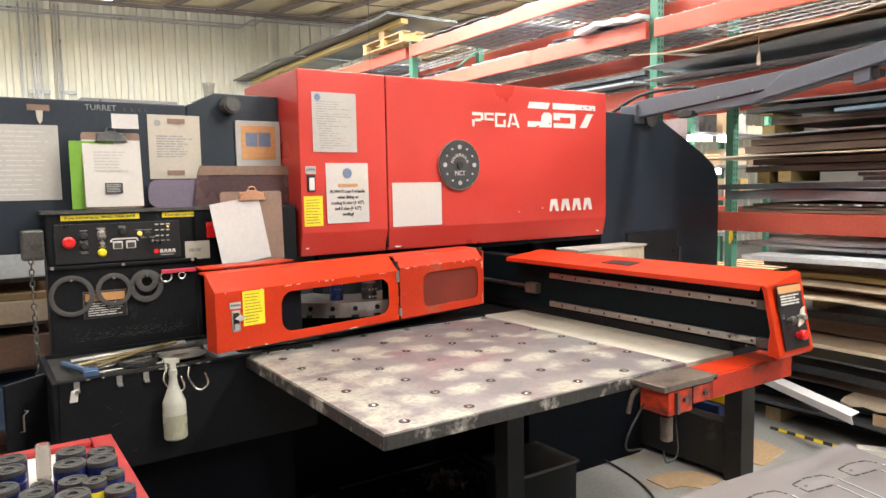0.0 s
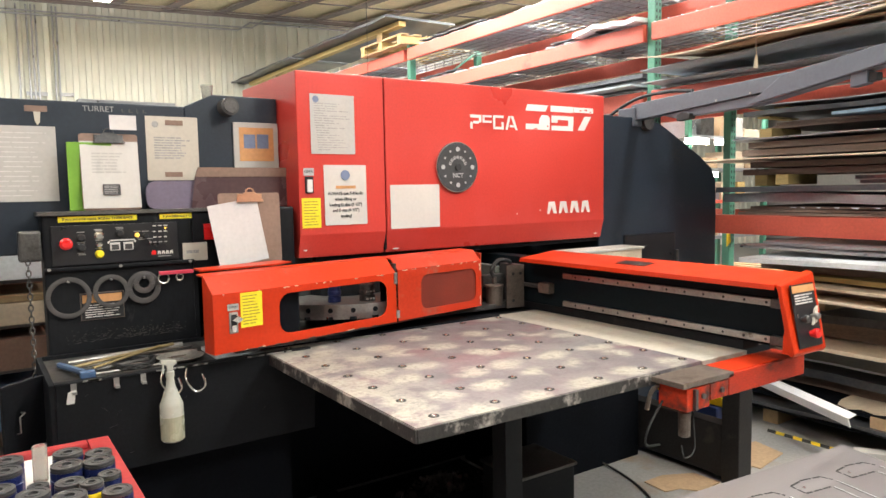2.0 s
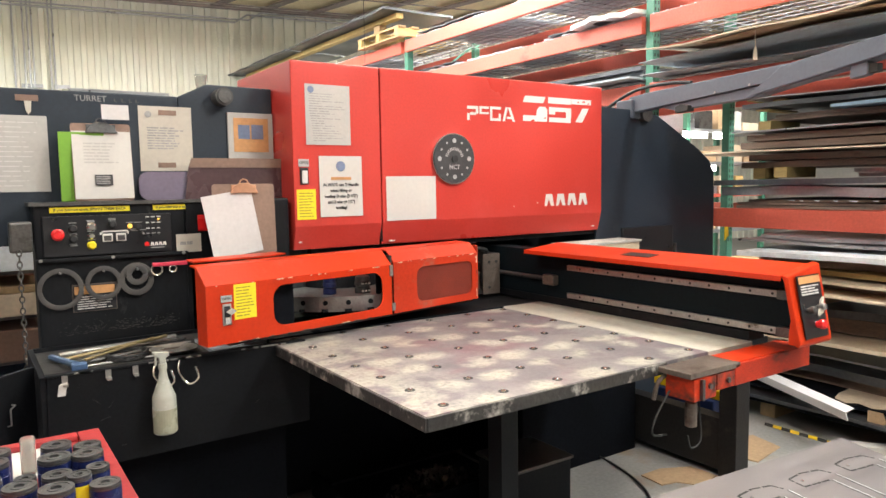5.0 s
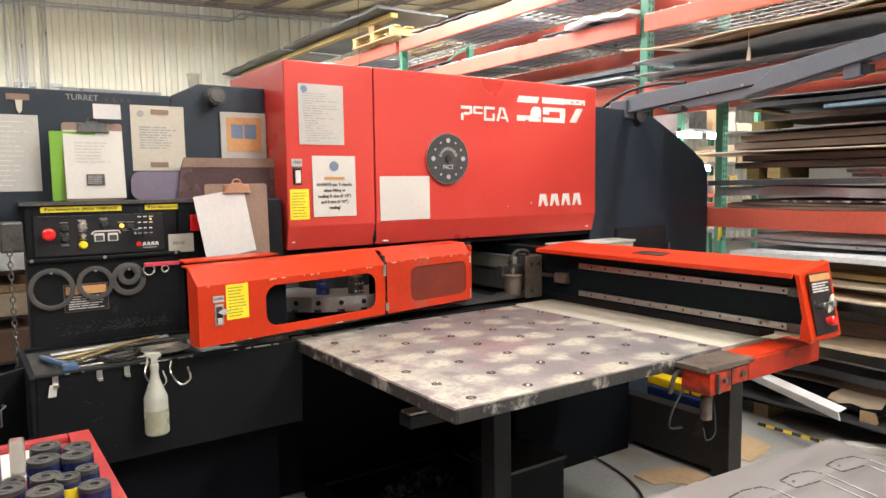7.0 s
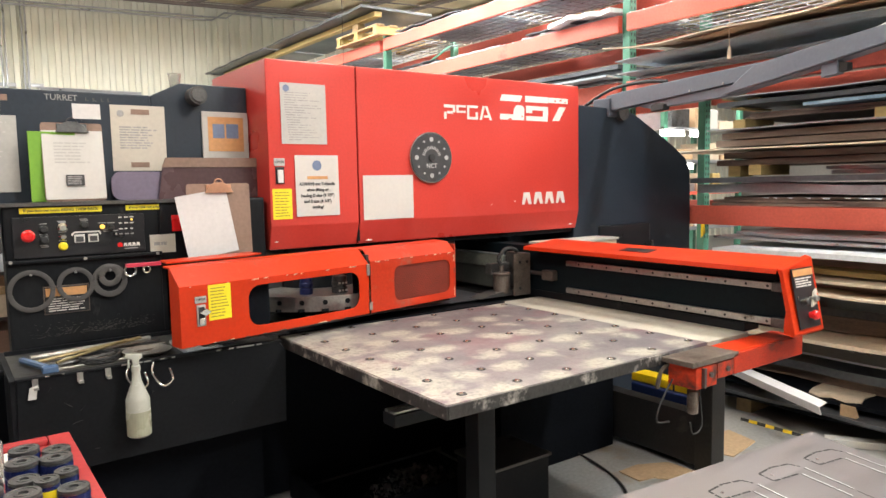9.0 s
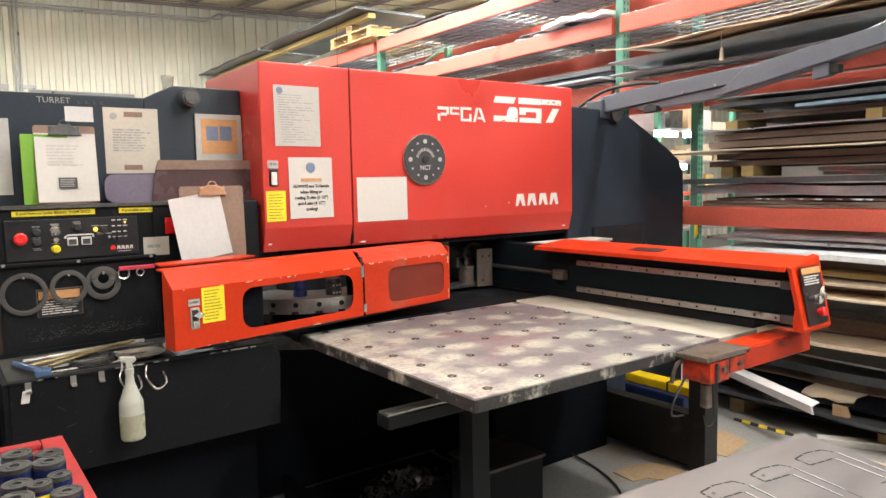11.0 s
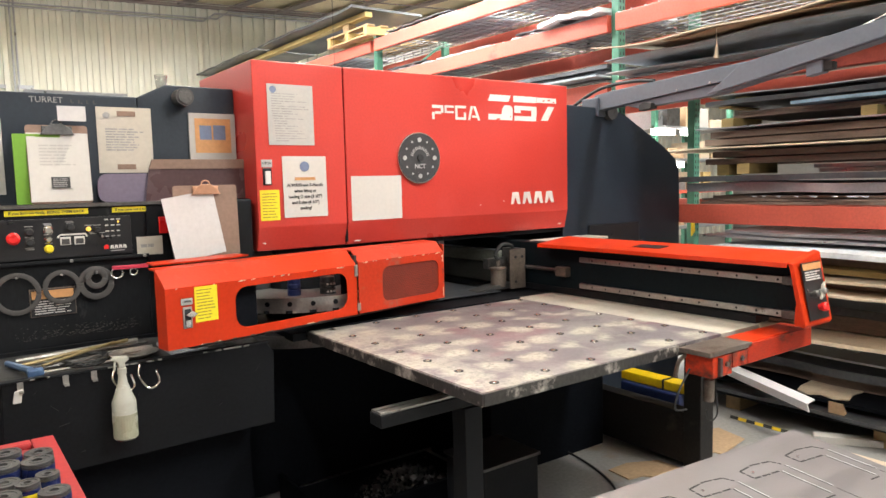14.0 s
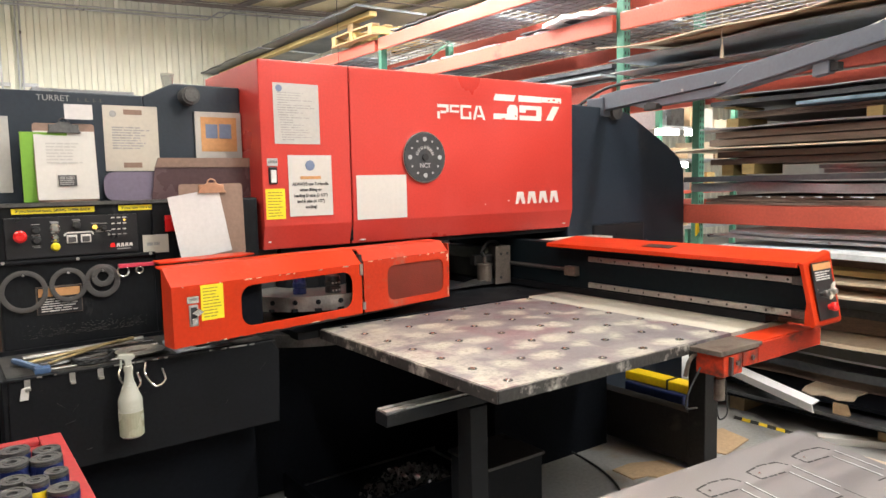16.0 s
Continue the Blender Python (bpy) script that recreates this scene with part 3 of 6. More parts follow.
def press():
    t = thing("punch_press", "large red and black turret punch press with scuffed covers", "machine", at=(0.9, 0.35, 0))
    # red covers: two panels with a seam, lower band folded inwards
    prof = [(0, 1.335), (0, 2.09), (0.74, 2.09), (0.74, 1.225), (0.028, 1.225)]
    part("cover_door", prism(prof, "x", 0.0, 0.455, 0.006), RED, t, "glossy red cover door")
    part("cover", prism(prof, "x", 0.461, 2.0, 0.006), RED, t, "glossy red long cover panel")
    part("seam", B((0.452, 0.464, 0.012, 0.7, 1.24, 2.08)), BLACK, t)
    # dial plate
    part("dial_rim", smooth_bm(C((0.886, 0.0, 1.652), (0.886, -0.014, 1.652), 0.133, 48)), CHROME, t)
    dial = part("dial", C((0.886, -0.012, 1.652), (0.886, -0.018, 1.652), 0.127, 48), DIALGREY, t, "round black dial with drilled holes")
    for k in range(12):
        a = k * math.tau / 12
        r = 0.018 if k % 3 == 0 else 0.0085
        part("hole_mark", C((0.886 + 0.094 * math.cos(a), -0.017, 1.652 + 0.094 * math.sin(a)), (0.886 + 0.094 * math.cos(a), -0.0205, 1.652 + 0.094 * math.sin(a)), r * 0.68, 12), DIALMARK, dial)
    words("NCT", 0.033, (0.886, -0.019, 1.608), FRONT, DIALMARK, dial, fat=0.0006)
    for k in range(7):
        a = radians(20 + k * 23)
        part("dial_mark", B((-0.008, -0.003, -0.001, 0.001, -0.008, 0.008), (0.002, 0.006, -0.001, 0.001, -0.008, 0.008)), DIALMARK, dial).matrix_basis = pose(0.886 + 0.052 * math.cos(a), -0.019, 1.652 + 0.052 * math.sin(a), 0, 90 - math.degrees(a), 0)
    part("hub", C((0.886, -0.017, 1.652), (0.886, -0.026, 1.652), 0.018, 16), RUBBER, dial)
    # slanted number of three stacked-bar figures, and plain blocks for the marks
    def block(x0, x1, z0, z1):
        return [(x0, z0), (x1, z0), (x1, z1), (x0, z1)]

    figs = [
        [[(1.37, 1.972), (1.522, 1.972), (1.54, 2.008), (1.386, 2.008)], [(1.37, 1.868), (1.55, 1.868), (1.553, 1.9), (1.372, 1.9)], [(1.47, 1.9), (1.553, 1.9), (1.553, 1.937), (1.538, 1.952), (1.492, 1.952), (1.474, 1.93)]],
        [block(1.56, 1.742, 1.974, 2.009), block(1.567, 1.742, 1.929, 1.953), block(1.7, 1.742, 1.895, 1.929), block(1.567, 1.738, 1.868, 1.895), block(1.567, 1.615, 1.912, 1.929)],
        [block(1.745, 1.905, 1.978, 2.008), [(1.776, 1.874), (1.832, 1.874), (1.888, 1.957), (1.834, 1.957)]],
    ]
    for f in figs:
        bm = bmesh.new()
        for pts in f:
            prism(pts, "y", -0.0012, -0.0002, bm=bm)
        part("figure", bm, WHITE, t, "white stencilled figure")
    for x, z, w in ((1.79, 1.986, 0.02), (1.83, 1.99, 0.028), (1.875, 1.98, 0.016), (1.43, 1.868, 0.03), (1.53, 1.885, 0.014)):
        part("worn_spot", prism([(x, z), (x + w, z + 0.002), (x + w * 0.7, z + 0.01), (x + w * 0.2, z + 0.008)], "y", -0.0018, -0.001), RED, t)
    marks = [
        [block(0.984, 1.058, 1.917, 1.933), block(1.042, 1.058, 1.893, 1.917), block(1.004, 1.042, 1.886, 1.9), block(0.984, 1.0, 1.858, 1.895)],
        [block(1.066, 1.128, 1.922, 1.934), block(1.066, 1.08, 1.902, 1.922), block(1.066, 1.128, 1.893, 1.904)],
        [block(1.138, 1.212, 1.922, 1.936), block(1.138, 1.153, 1.872, 1.922), block(1.138, 1.212, 1.86, 1.874), block(1.197, 1.212, 1.874, 1.9)],
        [[(1.224, 1.86), (1.24, 1.86), (1.262, 1.936), (1.246, 1.936)], [(1.312, 1.86), (1.296, 1.86), (1.262, 1.936), (1.28, 1.936)], block(1.255, 1.29, 1.874, 1.886)],
    ]
    for f in marks:
        bm = bmesh.new()
        for pts in f:
            prism(pts, "y", -0.0012, -0.0002, bm=bm)
        part("badge_mark", bm, WHITE, t, "white badge block")
    for k in range(4):
        x0 = 1.53 + k * 0.091
        bm = prism([(x0, 1.385), (x0 + 0.018, 1.385), (x0 + 0.035, 1.425), (x0 + 0.052, 1.385), (x0 + 0.076, 1.385), (x0 + 0.06, 1.455), (x0 + 0.012, 1.455)], "y", -0.0012, -0.0002)
        part("badge_mark", bm, WHITE, t, "white badge block")
    for x, z, w in ((1.47, 1.405, 0.012), (1.30, 1.39, 0.006), (0.02, 1.26, 0.02), (1.93, 1.25, 0.03), (0.5, 1.24, 0.04)):
        part("paint_chip", prism([(x, z), (x + w * 0.7, z - 0.003), (x + w, z + 0.003), (x + w * 0.4, z + 0.006)], "y", (0.0 if z > 1.34 else 0.018) - 0.0008, 0.03), WHITE, t)
    cup = thing("plastic_cup", "small clear plastic cup on top of the press", "cup", at=(-0.28, 0.42, 1.986), own=True)
    smooth(part("wall", lathe([(0.022, 0), (0.03, 0.07), (0.029, 0.07), (0.021, 0.003)], 18), CLEAR, cup))
    # latch on the door
    la = part("latch_plate", B((0.03, 0.072, -0.004, 0, 1.528, 1.606), bevel=0.003), PANELBLK, t)
    part("latch_lever", B((0.038, 0.064, -0.014, -0.004, 1.533, 1.592), bevel=0.003), WHITE, la)
    lb = part("latch_sign", B((0.024, 0.076, -0.003, 0, 1.61, 1.645), bevel=0.002), DIALMARK, t)
    words("OPEN", 0.017, (0.05, -0.0035, 1.628), FRONT, INK, lb)
    yl = part("warning_label", B((0.012, 0.106, -0.0015, 0, 1.366, 1.506)), YELLOW, t, "yellow instruction label")
    bars(0.022, 0.096, 1.375, 1.495, -0.0015, 9, OLIVE, yl, seed=3, gap=0.65)
    # black frame behind the covers, with its throat and the sloping back
    part("frame", prism([(2.0, 0.42), (2.0, 1.985), (2.46, 1.975), (2.58, 1.945), (2.78, 1.85), (3.0, 1.74), (3.13, 1.66), (3.18, 1.58), (3.19, 1.45), (3.19, 0.02), (1.6, 0.02), (1.6, 0.42)], "y", 0.04, 0.78, 0.01), BLUEBLACK, t, "blue-black painted press frame")
    part("throat_door", B((2.22, 2.72, 0.02, 0.06, 0.62, 1.225), bevel=0.012), PANELBLK, t)
    part("hinge", C((2.735, 0.02, 0.98), (2.735, 0.02, 1.1), 0.012, 10), DARKSTEEL, t)
    part("lifting_eye", smooth_bm(C((2.42, 0.0, 1.95), (2.42, 0.06, 1.95), 0.05, 16)), DARKSTEEL, t)
    # upper beam carrying the turret, body under the covers, base
    part("upper_arm", B((0.1, 2.0, 0.06, 0.7, 1.2, 1.26)), BLACK, t)
    part("throat_body", B((0.55, 2.0, 0.735, 0.79, 0.02, 1.2), bevel=0.01), BLUEBLACK, t)
    # Base goes near-black so the shade under the table is in its colour.
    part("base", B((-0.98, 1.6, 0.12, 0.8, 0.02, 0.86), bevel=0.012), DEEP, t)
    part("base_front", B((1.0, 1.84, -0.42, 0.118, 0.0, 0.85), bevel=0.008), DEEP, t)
    part("fixed_table", B((0.0, 2.2, -0.32, 0.34, 0.86, 0.892), bevel=0.004), BLACK, t, "black fixed centre table")
    for k in range(8):
        for j in range(2):
            part("ball_tip", C((0.25 + k * 0.2, -0.1 + j * 0.2, 0.892), (0.25 + k * 0.2, -0.1 + j * 0.2, 0.897), 0.006, 8), CHROME, t)
    part("cable_bracket", B((1.22, 1.26, 0.3, 0.34, 1.1, 1.2)), SHEETGREY, t)
    part("spindle_block", B((0.62, 0.98, 0.14, 0.34, 0.95, 1.17), bevel=0.012), SHADEGREY, t)
    # Added filler hides the bright wall behind; its black stands in for shade.
    part("shade_filler", B((-0.44, 0.2, 0.62, 0.74, 0.86, 1.3), (-0.44, -0.42, 0.2, 0.62, 0.86, 1.2)), DEEP, t)
    # turret: two discs with tool holders in them
    tc = (0.28, 0.13)
    upper = part("turret_disc", smooth_bm(C((*tc, 0.972), (*tc, 1.038), 0.46, 48)), STEEL, t, "greasy steel turret disc")
    part("turret_disc", smooth_bm(C((*tc, 0.815), (*tc, 0.87), 0.46, 48)), DARKSTEEL, t, "greasy steel turret disc")
    part("turret_core", C((*tc, 0.8), (*tc, 1.1), 0.2, 24), BLACK, t)
    for k in range(29):
        a = radians(k * 12.4 + 0.5)
        x, y = tc[0] + 0.461 * math.cos(a), tc[1] + 0.461 * math.sin(a)
        if y < 0.1:
            d = Vector((math.cos(a), math.sin(a), 0)) * 0.006
            p = Vector((x, y, 1.012))
            part("bore", C(p - d, p + d * 0.4, 0.011, 12), BLACK, upper)
            part("key_slot", B((x - 0.014, x + 0.014, y - 0.004, y + 0.012, 0.972, 0.984)), BLACK, upper)
    for deg, r, m_ in ((-123, 0.03, BLUETOOL), (-100, 0.036, CAPSTEEL), (-76, 0.036, DARKSTEEL)):
        x, y = tc[0] + 0.37 * math.cos(radians(deg)), tc[1] + 0.37 * math.sin(radians(deg))
        h = part("tool_holder", smooth_bm(lathe([(r, 1.036), (r, 1.062), (r * 0.86, 1.064), (r * 0.86, 1.07), (r, 1.072), (r, 1.086), (r * 0.9, 1.09), (r * 0.9, 1.112), (r * 0.7, 1.115)], 18, (x, y, 0))), m_, t)
        if m_ is CAPSTEEL:
            for z in (1.046, 1.079):
                for i in (-2, 0, 2):
                    part("engraving", B((x + i * 0.008 - 0.005, x + i * 0.008 + 0.004, y - r - 0.001, y - r + 0.004, z, z + 0.008)), WHITE, h)
    # grey guard board at the pod's back
    part("back_board", B((-1.9, -0.441, 0.225, 0.62, 1.3, 1.925), bevel=0.006), BLUEBLACK, t, "flat black guard board")
    part("back_box", prism([(-0.438, 1.2), (-0.438, 1.925), (-0.31, 1.988), (-0.003, 1.985), (-0.003, 1.2)], "y", 0.235, 0.7, 0.006), BLUEBLACK, t)
    part("roller", smooth_bm(C((-0.25, 0.16, 1.93), (-0.25, 0.24, 1.93), 0.04, 20)), RINGGREY, t)
    part("roller_cap", smooth_bm(C((-0.25, 0.152, 1.93), (-0.25, 0.162, 1.93), 0.03, 20)), DARKSTEEL, t)
    words("TURRET", 0.034, (-0.79, 0.2235, 1.897), FRONT, GREYINK, t, "board_lettering")
    for x, w in ((-0.7, 0.012), (-0.672, 0.018), (-0.64, 0.01), (-0.615, 0.014)):
        part("worn_lettering", B((x, x + w, 0.2235, 0.2248, 1.888, 1.891), (x, x + w * 0.4, 0.2235, 0.2248, 1.891, 1.902)), RINGGREY, t)
    part("top_strip", B((-0.86, -0.47, 0.25, 0.5, 1.925, 1.94)), SHEETGREY, t)
    part("pod_side", B((-0.335, -0.02, 0.02, 0.235, 1.19, 1.47), bevel=0.01), BLACK, t)
    return t


def smooth_bm(bm):
    for f in bm.faces:
        f.smooth = True
    return bm


press()


def guard():
    t = thing("turret_guard", "dented orange-red turret guard with rounded window", "guard", at=(-0.563, -0.53, 0), rz=10.6, own=True)
    # door section: front plate with window, folded top, ends
    hole = rounded(0.272, 0.815, 0.985, 1.143, 0.05)
    part("door", plate_with_hole(0.0, 0.868, 0.95, 1.17, hole, 0.0, 0.004), ORANGE, t, "scratched orange-red guard door")
    part("top_fold", prism([(0.0, 1.17), (0.005, 1.165), (0.07, 1.228), (0.12, 1.232), (0.12, 1.238), (0.068, 1.234)], "x", 0.0, 0.868), ORANGE, t)
    part("end_plate", prism([(0.004, 0.95), (0.004, 1.168), (0.066, 1.228), (0.075, 1.228), (0.075, 0.95)], "x", -0.001, 0.004), ORANGE, t)
    part("lower_lip", B((0.0, 0.868, 0.004, 0.02, 0.95, 0.954)), ORANGE, t)
    part("hinge_gap", B((0.868, 0.88, 0.012, 0.05, 0.955, 1.21)), RUBBER, t)
    part("hinge_leaf", B((0.856, 0.874, -0.004, 0.0, 1.12, 1.17), bevel=0.001), STEEL, t)
    part("hinge_leaf", B((0.866, 0.884, -0.005, 0.0, 0.965, 1.0), bevel=0.001), STEEL, t)
    # second section with perforated inset and rounded end
    hole2 = rounded(1.02, 1.39, 0.985, 1.145, 0.04)
    part("side_panel", plate_with_hole(0.88, 1.425, 0.95, 1.18, hole2, 0.0, 0.004), WEARPANEL, t, "worn orange-red guard panel")
    part("side_top", prism([(0.0, 1.18), (0.005, 1.176), (0.05, 1.224), (0.14, 1.228), (0.14, 1.234), (0.048, 1.23)], "x", 0.88, 1.425), WEARPANEL, t)
    part("side_end", prism([(1.425, 0.0), (1.436, 0.004), (1.446, 0.018), (1.45, 0.04), (1.45, 0.3), (1.444, 0.3), (1.444, 0.042), (1.438, 0.022), (1.425, 0.006)], "z", 0.95, 1.215), WEARPANEL, t)
    # Black backing makes the mesh holes dark, as the shade behind would.
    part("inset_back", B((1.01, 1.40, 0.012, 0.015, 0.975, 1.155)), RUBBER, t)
    bm = bmesh.new()
    for k in range(-10, 43):
        x = 1.02 + k * 0.012
        for lean in (0.17, -0.17):
            pts = [(x - 0.0024, 0.98), (x + 0.0024, 0.98), (x + 0.0024 + lean * 0.7, 1.15), (x - 0.0024 + lean * 0.7, 1.15)]
            prism(pts, "y", 0.0055 if lean > 0 else 0.0075, 0.0075 if lean > 0 else 0.0095, bm=bm)
    for x, side in ((1.008, -1), (1.402, 1)):
        bmesh.ops.bisect_plane(bm, geom=bm.verts[:] + bm.edges[:] + bm.faces[:], plane_co=(x, 0, 0), plane_no=(side, 0, 0), clear_outer=True)
    tagged(part("perforated_inset", bm, MESHRED, t), kind="stuff")
    yl = part("warning_label", B((0.108, 0.198, -0.0015, 0.0, 1.035, 1.165)), YELLOW, t, "yellow instruction label")
    bars(0.116, 0.19, 1.042, 1.158, -0.0015, 10, OLIVE, yl, seed=5, gap=0.65)
    la = part("latch_plate", B((0.06, 0.095, -0.004, 0, 1.02, 1.098), bevel=0.003), STEEL, t)
    part("latch_recess", B((0.066, 0.089, -0.0055, -0.004, 1.03, 1.09), bevel=0.001), RUBBER, la)
    part("latch_lever", prism([(0.066, 1.07), (0.09, 1.085), (0.112, 1.07), (0.09, 1.056)], "y", -0.016, -0.005, 0.002), CHROME, la)
    part("latch_foot", B((0.068, 0.088, -0.008, -0.004, 1.024, 1.05), bevel=0.002), CHROME, la)
    lb = part("latch_sign", B((0.054, 0.1, -0.003, 0, 1.104, 1.13), bevel=0.002), CHROME, t)
    words("OPEN", 0.013, (0.077, -0.0035, 1.117), FRONT, INK, lb)
    # Added dark plates and backing: painted shade inside the guard window.
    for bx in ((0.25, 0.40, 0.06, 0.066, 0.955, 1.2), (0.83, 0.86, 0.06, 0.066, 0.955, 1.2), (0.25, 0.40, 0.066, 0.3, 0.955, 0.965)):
        part("shade_plate", B(bx), DEEP, t)
    part("shade_backing", B((0.32, 1.43, 0.5, 0.51, 0.92, 1.23), (0.21, 0.22, 0.12, 0.42, 0.92, 1.2), (0.1, 1.42, 0.03, 0.1, 0.935, 0.94)), RUBBER, t)
    rnd = random.Random(31)
    for k in range(26):
        u = rnd.uniform(0.02, 1.4)
        if 0.855 < u < 0.89:
            continue
        w, h = rnd.uniform(0.006, 0.03), rnd.uniform(0.0015, 0.004)
        zc = 1.168 if u < 0.868 else 1.178
        part("paint_chip", prism([(u, zc - h), (u + w * 0.6, zc - h * 1.4), (u + w, zc), (u + w * 0.5, zc + 0.001)], "y", -0.0006, 0.001), TAN if k % 3 else STEEL, t)
    for k in range(12):
        u = rnd.uniform(0.02, 0.84)
        w = rnd.uniform(0.01, 0.05)
        part("paint_chip", prism([(u, 0.95), (u + w, 0.95), (u + w * 0.8, 0.952 + rnd.random() * 0.003), (u + w * rnd.uniform(0.2, 0.6), 0.953)], "y", -0.0006, 0.001), TAN if k % 4 == 0 else DARKSTEEL, t)
    for z0, h, w in ((0.955, 0.05, 0.006), (1.02, 0.012, 0.004), (1.07, 0.03, 0.008), (1.128, 0.04, 0.012)):
        part("paint_chip", prism([(1.424, z0), (1.424, z0 + h), (1.424 - w, z0 + h * 0.8), (1.424 - w * 0.3, z0 + h * 0.5), (1.424 - w * 0.7, z0 + h * 0.2)], "y", -0.0006, 0.001), TAN if h > 0.035 else DARKSTEEL, t)
    # lid plate lying behind the fold
    part("rear_lid", prism([(0.03, 0.15), (0.34, 0.13), (0.44, 0.17), (0.43, 0.26), (0.05, 0.25)], "z", 1.241, 1.247), ORANGE, t)


guard()


def control_pod():
    t = thing("control_pod", "black control cabinet with switches and hanging rings", "control panel", at=(-0.76, 0.2, 0))
    part("body", B((-1.036, -0.46, 0.105, 0.22, 0.86, 1.47), bevel=0.008), BLACK, t)
    part("shelf", B((-1.05, -0.36, 0.09, 0.225, 1.458, 1.472)), DARKSTEEL, t)
    pn = part("switch_panel", B((-1.006, -0.524, 0.097, 0.106, 1.256, 1.416), bevel=0.002), PANELBLK, t)
    part("ledge", B((-1.036, -0.46, 0.085, 0.106, 1.236, 1.25), bevel=0.003), BLACK, t)
    st = part("stop_button", smooth_bm(lathe([(0.012, 0), (0.012, 0.016), (0.023, 0.018), (0.024, 0.03), (0.016, 0.036)], 18)), REDKNOB, pn, "red mushroom stop button")
    st.matrix_basis = pose(-0.957, 0.097, 1.345, 90)
    for x, z, r, m_ in ((-0.833, 1.37, 0.016, CHROME), (-0.835, 1.296, 0.015, YELLOW), (-0.9, 1.366, 0.015, RUBBER), (-0.9, 1.325, 0.015, RUBBER), (-0.755, 1.378, 0.015, RUBBER), (-0.688, 1.367, 0.008, LED), (-0.655, 1.362, 0.012, RUBBER), (-0.64, 1.335, 0.007, CHROME), (-0.835, 1.333, 0.012, CHROME)):
        k = part("knob", smooth_bm(lathe([(r * 1.15, 0), (r * 1.15, 0.004), (r, 0.006), (r * 0.9, 0.016), (r * 0.7, 0.019)], 16)), m_, pn)
        k.matrix_basis = pose(x, 0.097, z, 90)
        part("legend", B((x - 0.014, x + 0.014, 0.0955, 0.0968, z + r + 0.006, z + r + 0.009)), GREYINK, pn)
    for x in (-0.775, -0.724):
        w = part("counter_window", B((x - 0.019, x + 0.019, 0.09, 0.098, 1.307, 1.34), bevel=0.002), WHITE, pn)
        part("counter_face", B((x - 0.014, x + 0.014, 0.0885, 0.09, 1.311, 1.332)), RINGGREY, w)
    part("counter_frame", prism([(-0.803, 1.336), (-0.803, 1.344), (-0.79, 1.352), (-0.7, 1.352), (-0.694, 1.346), (-0.694, 1.336), (-0.698, 1.336), (-0.702, 1.346), (-0.792, 1.346), (-0.798, 1.336)], "y", 0.0955, 0.0968), WHITE, pn)
    # small printed legends and pilot lamps in the panel's upper corner
    rnd = random.Random(17)
    for j, z in enumerate((1.4, 1.376, 1.352, 1.331)):
        for i in range(3):
            x = -0.618 + i * 0.022
            part("legend", B((x - 0.007, x + 0.004 + rnd.uniform(0, 0.005), 0.0955, 0.0968, z, z + 0.005)), WHITE if j < 3 else GREYINK, pn)
            part("pilot_lamp", C((x, 0.098, z - 0.008), (x, 0.093, z - 0.008), 0.0045, 8), LED if (i, j) == (2, 0) else RUBBER, pn)
    for x, z in ((-0.9, 1.345), (-0.9, 1.302), (-0.835, 1.395), (-0.755, 1.4), (-0.672, 1.352)):
        part("legend", B((x - 0.016, x + 0.012, 0.0955, 0.0968, z, z + 0.003), (x - 0.012, x + 0.015, 0.0955, 0.0968, z - 0.006, z - 0.003)), GREYINK, pn)
    part("badge", prism([(-0.634, 1.28), (-0.634, 1.292), (-0.628, 1.298), (-0.62, 1.298), (-0.615, 1.292), (-0.615, 1.28)], "y", 0.0955, 0.0968), REDKNOB, pn)
    for k in range(4):
        x = -0.61 + k * 0.0165
        part("badge_mark", prism([(x, 1.28), (x + 0.004, 1.28), (x + 0.0065, 1.288), (x + 0.009, 1.28), (x + 0.014, 1.28), (x + 0.012, 1.295), (x + 0.002, 1.295)], "y", 0.0955, 0.0968), WHITE, pn)
    part("badge_line", B((-0.608, -0.555, 0.0955, 0.0968, 1.27, 1.274)), GREYINK, pn)
    for nm, x0, x1, txt in (("strip_label", -0.978, -0.684, "If you borrow tools, BRING THEM BACK"), ("strip_label", -0.593, -0.365, "If you take out a tool, WRITE IT")):
        s = part(nm, B((x0, x1, 0.1015, 0.1035, 1.43, 1.452)), YELLOW, t, "yellow strip label with black lettering")
        words(txt, 0.0155, ((x0 + x1) / 2, 0.101, 1.441), FRONT, INK, s, fat=0.0003)
    part("red_tag", B((-0.412, -0.362, 0.09, 0.1, 1.332, 1.403), bevel=0.002), REDKNOB, t)
    part("pod_wing", B((-0.46, -0.34, 0.1, 0.22, 1.19, 1.456), bevel=0.004), BLACK, t)
    c = part("note_card", B((-0.505, -0.4, 0.0975, 0.1, 1.243, 1.322)), CREAM, t)
    bars(-0.49, -0.415, 1.27, 1.295, 0.0975, 1, GREYINK, c, seed=2)
    dp = part("data_plate", B((-0.912, -0.755, 0.1, 0.1045, 1.03, 1.135)), PANELBLK, t, "black and orange data plate")
    part("plate_border", B((-0.916, -0.751, 0.1035, 0.1047, 1.026, 1.139)), RUSTPLATE, dp)
    part("plate_head", B((-0.908, -0.759, 0.0985, 0.1, 1.098, 1.131)), ORANGEART, dp)
    bars(-0.9, -0.765, 1.035, 1.092, 0.1, 6, WHITE, dp, seed=9, gap=0.6)
    # scraped paint along the foot of the cabinet front
    rnd = random.Random(23)
    bm = bmesh.new()
